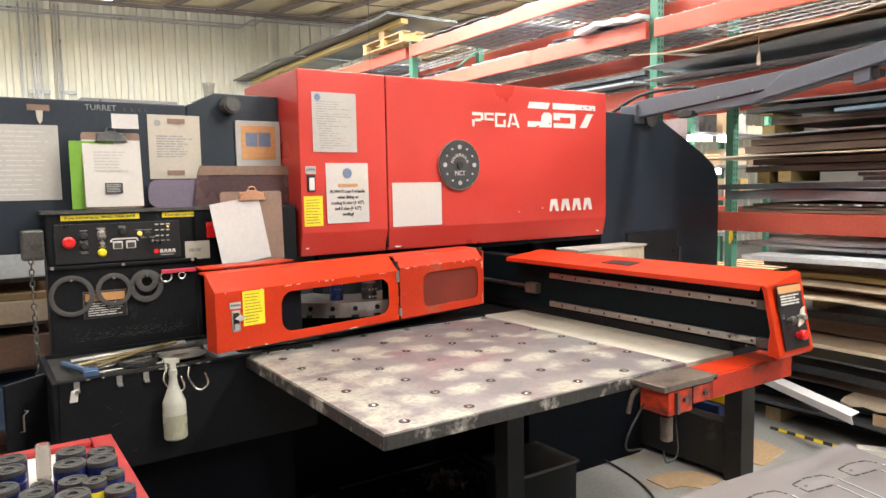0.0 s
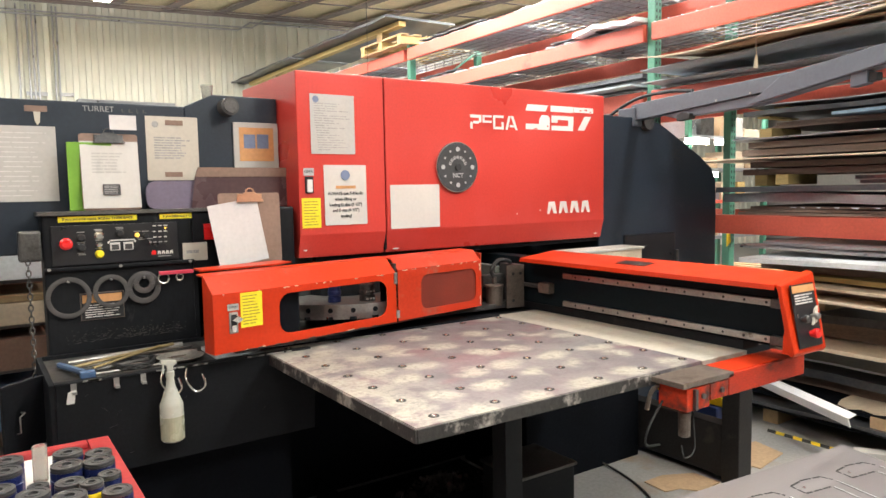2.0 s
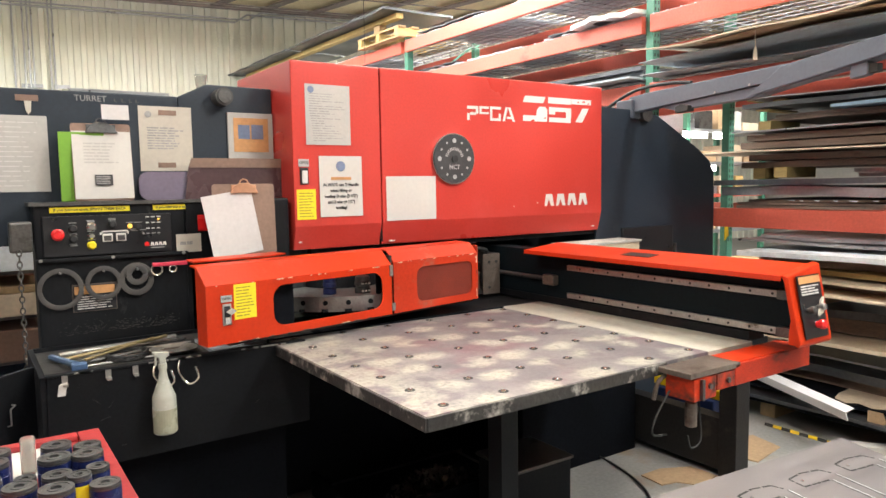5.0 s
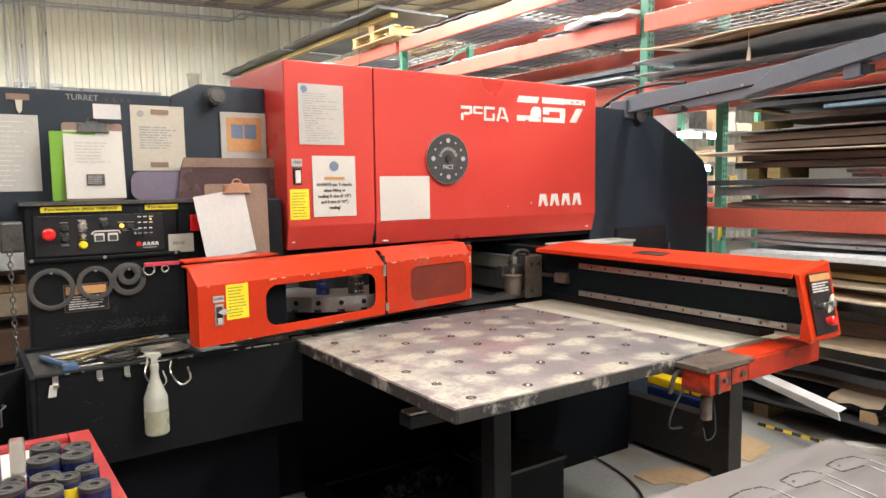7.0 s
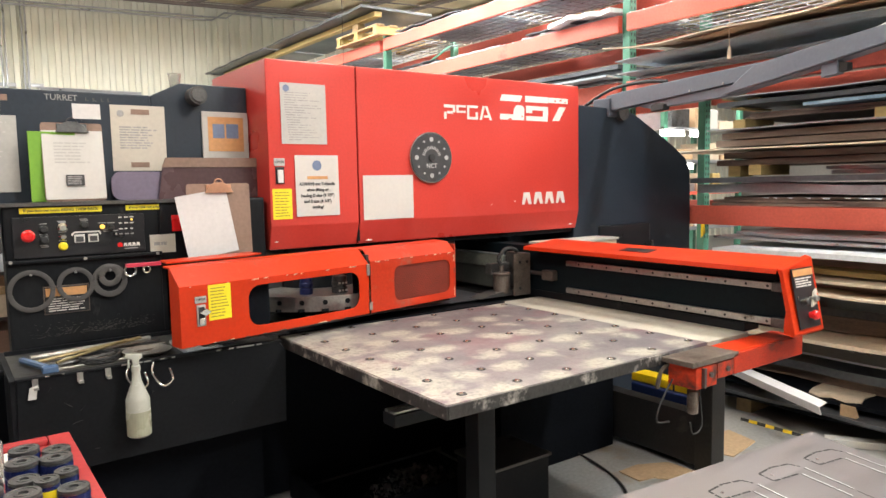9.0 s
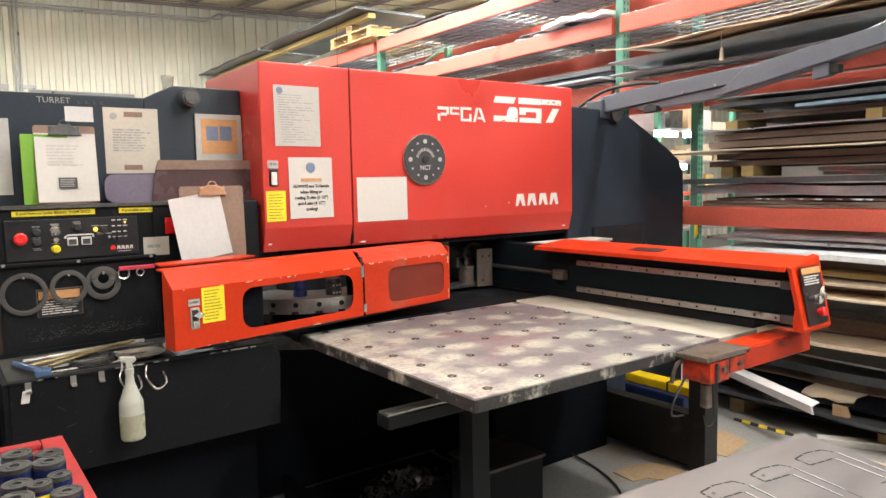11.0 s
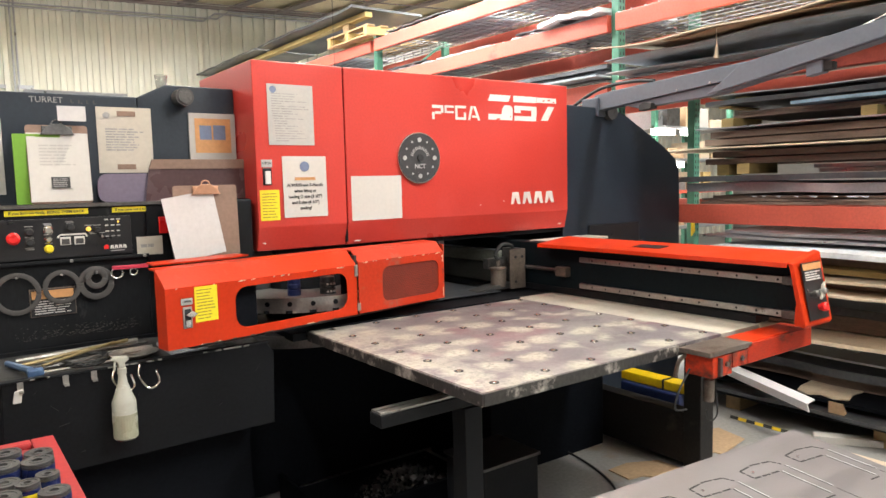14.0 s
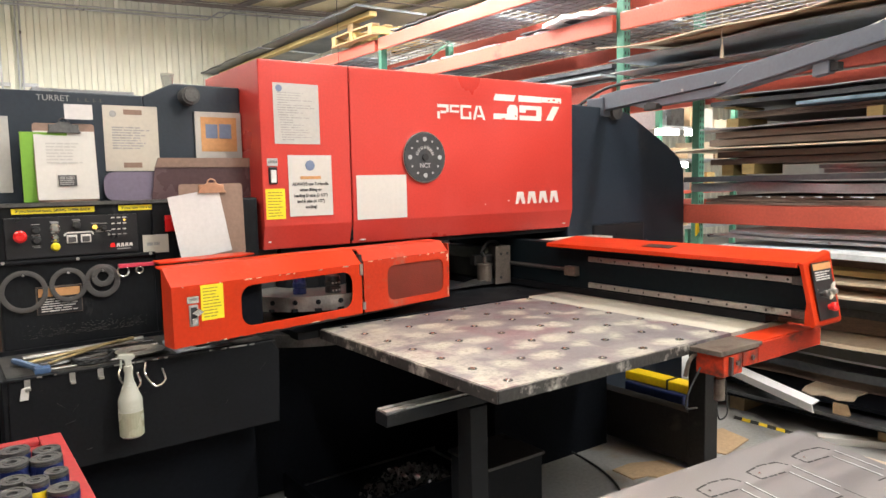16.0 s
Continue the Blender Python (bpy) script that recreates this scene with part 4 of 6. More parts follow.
    for k in range(420):
        x, z = rnd.uniform(-0.98, -0.5), 0.935 + abs(rnd.gauss(0, 0.022))
        if rnd.random() > 0.35 + 0.6 * math.sin((x + 1.0) * 5.5) ** 2:
            continue
        w, h = rnd.uniform(0.002, 0.01), rnd.uniform(0.0006, 0.002)
        prism([(x, z), (x + w, z + h * 0.2), (x + w * 0.8, z + h), (x + w * 0.2, z + h * 0.8)], "y", 0.1035, 0.1052, bm=bm)
    tagged(part("paint_scuff", bm, SCRAPE, t, "pale scraped paint"), kind="stuff")
    # scuffed right flank
    part("flank", B((-0.46, -0.44, 0.12, 0.22, 0.84, 1.2)), BLACK, t)
    screw_heads([(-1.02, 1.245), (-0.76, 1.243), (-0.48, 1.243)], 0.007, 0.085, STEEL, t)


control_pod()


def rings():
    for x, z, r, w in ((-0.957, 1.128, 0.074, 0.0065), (-0.8, 1.14, 0.060, 0.0065), (-0.674, 1.145, 0.057, 0.008), (-0.674, 1.165, 0.032, 0.008)):
        ring = thing("hanging_ring", "grey rubber ring hanging on a peg of the cabinet", "ring", "hanging rings", at=(x, 0.08, z - r))
        pts = [(x + r * math.cos(a), 0.085 - (0.012 if r < 0.04 else 0), z + r * math.sin(a)) for a in [k * math.tau / 36 for k in range(36)]]
        bm = tube(pts, w * 1.5, 8, closed=True)
        for v in bm.verts:
            v.co.y = pts[0][1] + (v.co.y - pts[0][1]) * 0.14
        part("band", bm, RINGGREY, ring)
        part("peg", C((x, 0.104, z + r - w - 0.004), (x, 0.06, z + r - w - 0.002), 0.004, 8), STEEL, ring)


rings()


# ---- papers and boards on the press ----
def papers():
    def leaf(name, label, x0, x1, z0, z1, y, m=PAPER, lean=0.0, curl=0.003):
        t = thing(name, label, "paper", "posted papers", at=((x0 + x1) / 2, y, z0))
        sheet("leaf", x0, x1, z0, z1, y - 0.0005, m, t, lean=lean, curl=curl)
        return t

    a = leaf("posted_form", "printed form in a clear sleeve on the red door", 0.066, 0.293, 1.711, 1.988, -0.001, GREYPAPER, curl=0.001)
    bars(0.085, 0.275, 1.725, 1.95, -0.0024, 20, GREYINK, a, seed=11, gap=0.65, ragged=0.7)
    part("emblem", smooth_bm(C((0.095, -0.001, 1.963), (0.095, -0.003, 1.963), 0.016, 14)), BLUEART, a)
    b = leaf("posted_notice", "safety notice with bold print and curled corners", 0.125, 0.348, 1.375, 1.66, -0.001, curl=0.004)
    part("emblem", C((0.236, -0.002, 1.612), (0.236, -0.0045, 1.612), 0.024, 16), BLUEART, b)
    part("headline", B((0.185, 0.29, -0.0045, -0.003, 1.548, 1.562)), ORANGEART, b)
    for k, line in enumerate(("ALWAYS use T-Handle", "when lifting or", "loading D size (3 1/2\")", "and E size (4 1/2\")", "tooling!")):
        words(line, 0.021, (0.236, -0.0042, 1.525 - k * 0.027), FRONT, INK, b, fat=0.0005, wide=0.92)
    c = leaf("blank_sheet", "plain white sheet on the red cover", 0.482, 0.776, 1.343, 1.563, -0.001, curl=0.001)
    d = leaf("posted_sheet", "large plain sheet on the black board", -1.26, -0.955, 1.515, 1.818, 0.224, GREYPAPER)
    bars(-1.25, -0.97, 1.53, 1.8, 0.2225, 14, PINKPAPER, d, seed=4, gap=0.85)
    e = leaf("posted_letter", "yellowed letter in a sleeve on the black board", -0.608, -0.385, 1.597, 1.878, 0.224, CREAM, curl=0.001)
    bars(-0.575, -0.42, 1.69, 1.79, 0.2222, 9, GREYINK, e, seed=6)
    part("emblem", C((-0.568, 0.2225, 1.842), (-0.568, 0.2205, 1.842), 0.014, 14), GREYINK, e)
    part("head_mark", B((-0.525, -0.45, 0.2205, 0.2222, 1.84, 1.862)), BROWNBOARD, e)
    part("foot_mark", B((-0.535, -0.46, 0.2205, 0.2222, 1.612, 1.634)), BROWNBOARD, e)
    f = thing("framed_print", "small framed print in orange and slate tones", "picture", at=(-0.11, 0.23, 1.65))
    part("mount", B((-0.222, -0.006, 0.222, 0.234, 1.65, 1.866), bevel=0.002), GREYPAPER, f)
    part("print_ground", B((-0.196, -0.03, 0.2205, 0.222, 1.685, 1.842)), ORANGEART, f)
    part("print_shape", B((-0.175, -0.12, 0.2195, 0.2205, 1.745, 1.81)), BLUEART, f)
    part("print_shape", B((-0.112, -0.055, 0.2195, 0.2205, 1.745, 1.812)), BLUEART, f)
    g = thing("taped_tag", "brown tape with a hanging paper tag", "tag", at=(-1.02, 0.222, 1.83))
    part("tape", B((-1.06, -0.98, 0.2215, 0.2245, 1.876, 1.9)), BROWNBOARD, g)
    part("tag_leaf", prism([(-1.03, 1.876), (-1.005, 1.876), (-1.008, 1.835), (-1.018, 1.822), (-1.027, 1.84)], "y", 0.22, 0.223), CREAM, g)


papers()


def clipboard(name, label, x0, x1, z0, z1, y, board, leafmat, clipmat, tilt, leaf_offset, turn=0.0):
    t = thing(name, label, "clipboard", "clipboards", at=((x0 + x1) / 2, y, z0), own=True)
    t.matrix_basis = pose((x0 + x1) / 2, y, z0, -tilt, turn, 0)
    w, h = (x1 - x0) / 2, z1 - z0
    part("board", prism(rounded(-w, w, 0, h, 0.012, 3), "y", 0.0, 0.004), board, t)
    ox, oz, rot = leaf_offset
    lf = sheet("leaf", -0.11, 0.11, 0.003, 0.279, 0.0, leafmat, None, curl=0.006)
    lf.matrix_basis = pose(ox, -0.002, oz, 0, rot, 0)
    under(lf, t)
    part("clip_base", B((-0.055, 0.055, -0.006, 0.001, h - 0.03, h - 0.004), bevel=0.002), clipmat, t)
    part("clip_jaw", prism([(-0.062, h - 0.04), (0.062, h - 0.04), (0.045, h - 0.012), (0.02, h + 0.004), (-0.02, h + 0.004), (-0.045, h - 0.012)], "y", -0.014, -0.005, 0.002), clipmat, t)
    part("clip_ring", tube([(0.018 * math.cos(a), -0.008, h + 0.004 + 0.016 * math.sin(a)) for a in [k * math.pi / 8 for k in range(9)]], 0.003, 6), clipmat, t)
    return t


def boards():
    t = clipboard("clipboard", "brown clipboard with stacked sheets in a sleeve", -0.882, -0.658, 1.474, 1.79, 0.12, BROWNBOARD, PAPER, CAPSTEEL, 5, (0.0, 0.005, 0))
    ph = part("photo", B((-0.035, 0.032, -0.0085, -0.0075, 0.062, 0.106)), INK, t, "small dark printed picture")
    bars(-0.03, 0.028, 0.066, 0.102, -0.0086, 5, GREYINK, ph, seed=8, gap=0.5)
    bars(-0.07, 0.06, 0.15, 0.24, -0.004, 7, GREYPAPER, t, seed=18, gap=0.6)
    tag = thing("stuck_card", "small pinkish card stuck above the clipboard", "card", at=(-0.715, 0.2, 1.8))
    sheet("leaf", -0.768, -0.665, 1.804, 1.864, 0.118, PINKPAPER, tag, lean=0.0)
    part("pin", C((-0.715, 0.118, 1.83), (-0.715, 0.226, 1.83), 0.003, 6), STEEL, tag)
    g = thing("green_folder", "lime green folder standing behind the clipboard", "folder", at=(-0.9, 0.15, 1.474))
    part("cover", B((-0.928, -0.76, 0.14, 0.15, 1.474, 1.752), bevel=0.002), GREEN, g)
    p = thing("purple_board", "scuffed purple rounded board leaning on the cabinet", "board", at=(-0.4, 0.18, 1.47))
    part("plate", prism(rounded(-0.63, -0.16, 1.472, 1.592, 0.04), "y", 0.165, 0.175), PURPLE, p)
    m = thing("brown_plate", "dark translucent brown plate with a pale upper edge", "plate", at=(-0.2, 0.15, 1.47))
    part("plate", prism([(-0.445, 1.472), (0.012, 1.472), (0.012, 1.61), (-0.425, 1.61)], "y", 0.15, 0.156), MAROON, m)
    part("edge_strip", prism([(-0.425, 1.61), (0.012, 1.61), (0.006, 1.652), (-0.41, 1.652)], "y", 0.146, 0.158), BROWNBOARD, m)
    clipboard("clipboard", "tilted brown clipboard with one smudged sheet", -0.375, -0.1, 1.222, 1.535, -0.02, BROWNBOARD, PINKPAPER, COPPER, 2, (-0.035, 0.0, -9), 0)
    h = thing("pink_hook_strip", "pink-red plastic strip with two small shackles", "hook strip", at=(-0.54, 0.09, 1.19))
    part("strip", B((-0.612, -0.47, 0.07, 0.09, 1.192, 1.208), bevel=0.004), PINKHOSE, h)
    for x, r in ((-0.595, 0.022), (-0.53, 0.014)):
        part("shackle", tube([(x + r * math.cos(a), 0.075, 1.178 + r * math.sin(a)) for a in [k * math.tau / 20 for k in range(20)]], 0.004, 6, closed=True), CHROME, h)


boards()


def tool_bin():
    t = thing("tool_bin", "black steel bin with hooks, scraped along its rim", "bin", at=(-0.6, -0.2, 0.0))
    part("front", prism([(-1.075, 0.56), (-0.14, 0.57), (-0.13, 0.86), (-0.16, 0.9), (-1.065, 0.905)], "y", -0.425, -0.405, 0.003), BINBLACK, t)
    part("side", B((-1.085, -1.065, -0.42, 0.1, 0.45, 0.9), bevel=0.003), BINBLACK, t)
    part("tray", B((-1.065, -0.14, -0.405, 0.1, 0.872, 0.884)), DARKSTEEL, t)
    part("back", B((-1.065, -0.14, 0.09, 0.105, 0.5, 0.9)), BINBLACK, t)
    part("rim", B((-1.07, -0.15, -0.43, -0.4, 0.898, 0.906), bevel=0.002), SHADEGREY, t)
    # Near-black apron: the dark below the bin is put into its colour.
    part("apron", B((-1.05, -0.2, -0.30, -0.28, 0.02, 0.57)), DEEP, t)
    for x in (-1.012, -0.878, -0.79):
        bm = B((x - 0.009, x + 0.009, -0.431, -0.426, 0.868, 0.9), (x - 0.006, x + 0.009, -0.442, -0.43, 0.864, 0.872))
        part("clip_hook", bm, STEEL, t)
    part("tape_flag", prism([(-1.03, 0.872), (-1.005, 0.878), (-1.012, 0.832), (-1.037, 0.832)], "y", -0.434, -0.428, 0.002), WHITE, t)
    for x in (-0.705, -0.62):
        part("wire_hook", tube(curved([(x - 0.02, -0.43, 0.895), (x - 0.03, -0.455, 0.86), (x, -0.47, 0.815), (x + 0.035, -0.465, 0.83), (x + 0.03, -0.45, 0.87)], 6), 0.004, 6), CHROME, t)
    # side door of the bin, swung open
    wing = part("side_door", B((-0.17, 0.0, -0.006, 0.006, -0.25, 0.0), bevel=0.002), BINBLACK, t)
    OWN.add(wing)
    wing.matrix_basis = pose(-1.09, -0.225, 0.895, 0, 0, 40)
    part("door_edge", B((-0.172, 0.0, -0.008, 0.008, 0.0, 0.005)), SHADEGREY, wing)
    part("door_handle", tube([(-0.12, -0.004, -0.17), (-0.12, -0.022, -0.165), (-0.12, -0.022, -0.11), (-0.1, -0.022, -0.1), (-0.1, -0.004, -0.1)], 0.003, 6), STEEL, wing)
    rnd = random.Random(77)
    for k in range(9):
        x, z = rnd.uniform(-1.0, -0.2), rnd.uniform(0.6, 0.86)
        l, an = rnd.uniform(0.008, 0.05), rnd.uniform(-1.2, 1.2)
        dx, dz = l * math.cos(an), l * math.sin(an)
        part("scratch", prism([(x, z), (x + dx, z + dz), (x + dx + 0.0004, z + dz + 0.0005), (x + 0.0004, z + 0.0008)], "y", -0.4258, -0.424), SCRAPE, t)
    for k in range(14):
        x = rnd.uniform(-1.05, -0.2)
        part("scrape", B((x, x + rnd.uniform(0.01, 0.07), -0.4312, -0.43, 0.9, 0.9055)), STEEL, t)
    # loose tools on the bin
    def tool(name, label, pts, r, m):
        o = thing(name, label, name.split("_")[-1], "tools on the bin", at=pts[0])
        part("bar", tube(pts, r, 8), m, o)
        return o
    z = 0.9
    tool("long_wrench", "long yellowish steel wrench lying on the bin", [(-1.0, -0.2, 0.905), (-0.8, -0.12, 0.91), (-0.6, -0.06, 0.918)], 0.007, BRASS)
    tool("thin_rod", "thin rusty rod lying on the bin", [(-0.98, -0.26, 0.895), (-0.6, -0.16, 0.9)], 0.008, DARKSTEEL)
    tool("steel_rod", "bright steel rod lying on the bin", [(-0.99, -0.05, 0.894), (-0.55, 0.0, 0.9)], 0.01, STEEL)
    tool("brass_rod", "dull brass rod lying across the tools", [(-0.93, -0.28, 0.912), (-0.66, -0.1, 0.925)], 0.005, BRASS)
    hm = tool("blue_handled_tool", "blue-handled tool lying over the rim", [(-0.96, -0.37, 0.915), (-1.02, -0.1, 0.9)], 0.012, BLUEPLAS)
    part("head", B((-0.985, -0.935, -0.39, -0.35, 0.9, 0.925), bevel=0.006), BLUEPLAS, hm)
    for k in range(7):
        y = -0.34 + k * 0.055
        tool("thin_rod", "thin dark rod lying among the tools", [(-0.97 + 0.03 * (k % 3), y, 0.89), (-0.52 - 0.05 * (k % 2), y + 0.03 * (k % 3 - 1), 0.894)], 0.0045, (DARKSTEEL, STEEL, RUSTPLATE)[k % 3])
    cw = thing("cable_coil", "black cable coil lying in the bin", "cable", at=(-0.8, -0.2, 0.86))
    part("coil", tube([(-0.78 + (0.07 + 0.008 * math.sin(k)) * math.cos(k * 0.5), -0.24 + 0.08 * math.sin(k * 0.5), 0.892 + 0.0005 * k) for k in range(40)], 0.006, 6), RUBBER, cw)
    dsh = thing("shallow_dish", "shallow grey metal dish on the bin", "dish", at=(-0.6, -0.22, 0.87))
    part("bowl", smooth_bm(lathe([(0.03, 0.0), (0.05, 0.003), (0.085, 0.022), (0.089, 0.023), (0.08, 0.017), (0.05, 0.006), (0.02, 0.005)], 24, (-0.62, -0.26, 0.886))), STEEL, dsh)
    gl = thing("dark_plate", "dark flat steel plate lying in the bin", "plate", at=(-0.4, -0.2, 0.885))
    part("plate", B((-0.5, -0.3, -0.36, -0.1, 0.885, 0.9), bevel=0.003), RACKSTEEL, gl)


tool_bin()


def spray_bottle():
    t = thing("spray_bottle", "milky plastic spray bottle hanging on the bin", "bottle", at=(-0.708, -0.47, 0.651))
    c = (-0.708, -0.47, 0.651)
    b = part("body", smooth_bm(lathe([(0.034, 0), (0.040, 0.006), (0.0405, 0.13), (0.039, 0.138), (0.034, 0.15), (0.024, 0.178), (0.0165, 0.2), (0.0135, 0.222), (0.0125, 0.236)], 28, c)), BOTTLE, t)
    smooth(b)
    part("fill_line", smooth_bm(lathe([(0.0409, 0), (0.0412, 0.085)], 28, (c[0], c[1], 0.658))), BOTTLEFLUID, t, "cloudy liquid seen through the plastic")
    part("collar", smooth_bm(lathe([(0.0155, 0), (0.0155, 0.018), (0.012, 0.022)], 18, (c[0], c[1], 0.884))), BOTTLE, t)
    part("spray_head", prism([(c[0] - 0.012, 0.904), (c[0] + 0.011, 0.904), (c[0] + 0.01, 0.922), (c[0] + 0.024, 0.93), (c[0] + 0.022, 0.943), (c[0] - 0.03, 0.95), (c[0] - 0.034, 0.938), (c[0] - 0.012, 0.925)], "y", -0.48, -0.46, 0.004), BOTTLE, t)
    part("trigger", prism([(c[0] - 0.026, 0.935), (c[0] - 0.019, 0.935), (c[0] - 0.02, 0.9), (c[0] - 0.027, 0.895)], "y", -0.476, -0.464, 0.002), BOTTLE, t)


spray_bottle()


# ---- moving table, carriage and work ----
def work_table():
    t = thing("work_table", "worn steel ball-transfer table with scrubbed pale patches", "table", at=(0.3, -0.85, 0.86))
    part("top", B((-0.42, 0.797, -1.512, -0.335, 0.868, 0.9), bevel=0.002), TABLETOP, t, "mottled grey table skin")
    part("side_strip", B((0.801, 1.075, -1.512, -0.3, 0.866, 0.899), bevel=0.002), TABLEPALE, t, "pale scrubbed table strip")
    part("left_edge", B((-0.427, -0.42, -1.517, -0.335, 0.858, 0.897), bevel=0.002), TABLEEDGE, t)
    part("front_edge", B((-0.42, 0.56, -1.519, -1.512, 0.858, 0.897), bevel=0.002), TABLEEDGE, t)
    # Frame colour holds the shade cast by the table top.
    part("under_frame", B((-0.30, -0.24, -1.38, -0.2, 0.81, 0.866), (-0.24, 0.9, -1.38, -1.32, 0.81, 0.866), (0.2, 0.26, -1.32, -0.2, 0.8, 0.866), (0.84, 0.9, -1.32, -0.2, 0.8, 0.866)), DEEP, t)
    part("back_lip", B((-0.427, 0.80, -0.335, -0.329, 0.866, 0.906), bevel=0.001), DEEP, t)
    cup = ball = None
    for i in range(6):
        for j in range(7):
            x, y = -0.325 + 0.218 * i, -1.452 + 0.18 * j
            if cup is None:
                c = part("ball_cup", lathe([(0.0085, 0.0004), (0.0165, 0.0012), (0.0165, 0.0), (0.0085, 0.0)], 14), RUBBER)
                b = part("ball", smooth_bm(lathe([(0.0085, 0), (0.0078, 0.0022), (0.005, 0.0038), (0.001, 0.0044)], 12)), CHROME)
                cup, ball = c.data, b.data
            else:
                c, b = new("ball_cup", cup), new("ball", ball)
            for o in (c, b):
                o.matrix_basis = pose(x, y, 0.9)
                under(o, t)
    return t


def carriage():
    t = thing("carriage_beam", "orange-red carriage beam with steel rails and end controls", "carriage", at=(1.1, -0.7, 0.86))
    part("body", B((1.07, 1.17, -1.69, 0.75, 0.935, 1.17), bevel=0.003), BEAMDARK, t, "dark blue-black beam body")
    part("cover", prism([(0.962, 1.16), (0.968, 1.16), (0.972, 1.171), (1.19, 1.196), (1.19, 1.0), (1.197, 1.0), (1.197, 1.203), (0.966, 1.178)], "y", -1.68, -0.3), ORANGE, t, "scratched orange-red folded cover")
    part("cover_patch", B((-0.035, 0.035, -0.08, 0.08, 0.0, 0.002)), PANELBLK, t).matrix_basis = pose(1.085, -0.95, 1.191, 0, -6.2, 0)
    for z in (1.098, 0.96):
        r = part("rail", B((1.054, 1.07, -1.65, -0.52, z - 0.013, z + 0.013), bevel=0.002), STEEL, t, "steel guide rail")
        for k in range(12):
            part("rail_hole", C((1.0545, -1.6 + k * 0.09, z), (1.0525, -1.6 + k * 0.09, z), 0.0055, 8), RUBBER, r)
        part("rail_stop", B((1.045, 1.07, -1.68, -1.62, z - 0.018, z + 0.018), bevel=0.003), DARKSTEEL, t)
    part("screw_block", B((1.03, 1.07, -0.445, -0.365, 1.0, 1.052), bevel=0.006), RUSTPLATE, t)
    bm = bmesh.new()
    for k in range(40):
        C((1.05, -0.355 + k * 0.02, 1.03), (1.05, -0.347 + k * 0.02, 1.03), 0.012, 10, bm=bm)
    C((1.05, -0.37, 1.03), (1.05, 0.6, 1.03), 0.008, 10, bm=bm)
    part("lead_screw", bm, DARKSTEEL, t)
    part("under_shoe", B((1.068, 1.17, -1.5, 0.7, 0.90, 0.935)), BLACK, t)
    # end control cap, face leaning outwards below
    cap = part("end_cap", prism([(-1.675, 1.216), (-1.70, 1.21), (-1.755, 0.94), (-1.748, 0.928), (-1.735, 0.931), (-1.688, 1.19)], "x", 0.975, 1.185, 0.004), ORANGE, t)
    for v in cap.data.vertices:
        if v.co.z > 1.15:
            v.co.z -= 0.036 * (1.185 - v.co.x) / 0.21

    part("cap_flange", prism([(-1.752, 0.935), (-1.71, 0.935), (-1.712, 0.99), (-1.722, 1.06)], "x", 0.977, 0.984), ORANGE, t)

    def onface(x, s, off=0.002):
        f = (1.21 - s) / (1.21 - 0.945)
        return x, -1.70 - 0.055 * f - off, s

    face = prism([(-0.075, 0.0), (0.075, 0.0), (0.075, 0.225), (-0.075, 0.225)], "y", -0.003, 0.0)
    fp = part("control_face", face, PANELBLK, cap)
    OWN.add(fp)
    fp.matrix_basis = pose(*onface(1.083, 0.955), -11.5)
    lb = part("warning_label", B((-0.07, 0.07, -0.005, -0.003, 0.15, 0.22)), PANELBLK, fp)
    part("label_head", B((-0.07, 0.07, -0.006, -0.005, 0.195, 0.22)), ORANGEART, fp)
    bars(-0.06, 0.06, 0.152, 0.19, -0.005, 4, WHITE, fp, seed=21)
    for x, z, r, m_ in ((0.01, 0.045, 0.018, REDKNOB), (-0.035, 0.1, 0.014, DARKSTEEL), (0.03, 0.105, 0.012, STEEL)):
        k = part("button", smooth_bm(lathe([(r * 0.7, 0), (r * 0.7, 0.012), (r, 0.014), (r, 0.026), (r * 0.7, 0.031)], 16)), m_, fp)
        k.matrix_basis = pose(x, -0.003, z, 90)
    part("torn_tape", prism([(0.005, 0.075), (0.035, 0.085), (0.055, 0.14), (0.035, 0.13)], "y", -0.02, -0.012), CREAM, fp)
    for z in (0.02, 0.012):
        part("face_screw", C((-0.06, -0.003, z + 0.1), (-0.06, -0.006, z + 0.1), 0.004, 8), CHROME, fp)
    # foot arm under the beam, with its dirty left top
    part("arm", B((0.742, 1.215, -1.66, -1.53, 0.815, 0.89), bevel=0.004), GRIMERED, t, "grimy dark red arm")
    part("arm_top", B((0.775, 1.06, -1.65, -1.54, 0.889, 0.894), bevel=0.002), ORANGE, t, "cleaner orange-red top strip")
    part("arm_plate", B((0.50, 0.772, -1.66, -1.53, 0.876, 0.895), bevel=0.003), RUSTPLATE, t, "grimy bare steel plate")
    part("arm_foot", B((0.525, 0.645, -1.655, -1.54, 0.795, 0.872), bevel=0.004), WORN, t)
    part("foot_gap", B((0.645, 0.742, -1.658, -1.54, 0.817, 0.872)), WORN, t)
    for x, z in ((0.6, 0.84), (0.7, 0.845)):
        part("bolt", C((x, -1.66, z), (x, -1.668, z), 0.01, 6), DARKSTEEL, t)
    part("bolt_bar", B((0.555, 0.567, -1.668, -1.655, 0.80, 0.868)), DARKSTEEL, t)
    part("air_cylinder", smooth_bm(lathe([(0.012, 0.0), (0.02, 0.004), (0.02, 0.085), (0.013, 0.09), (0.013, 0.11)], 14, (0.585, -1.6, 0.688))), RUSTPLATE, t)
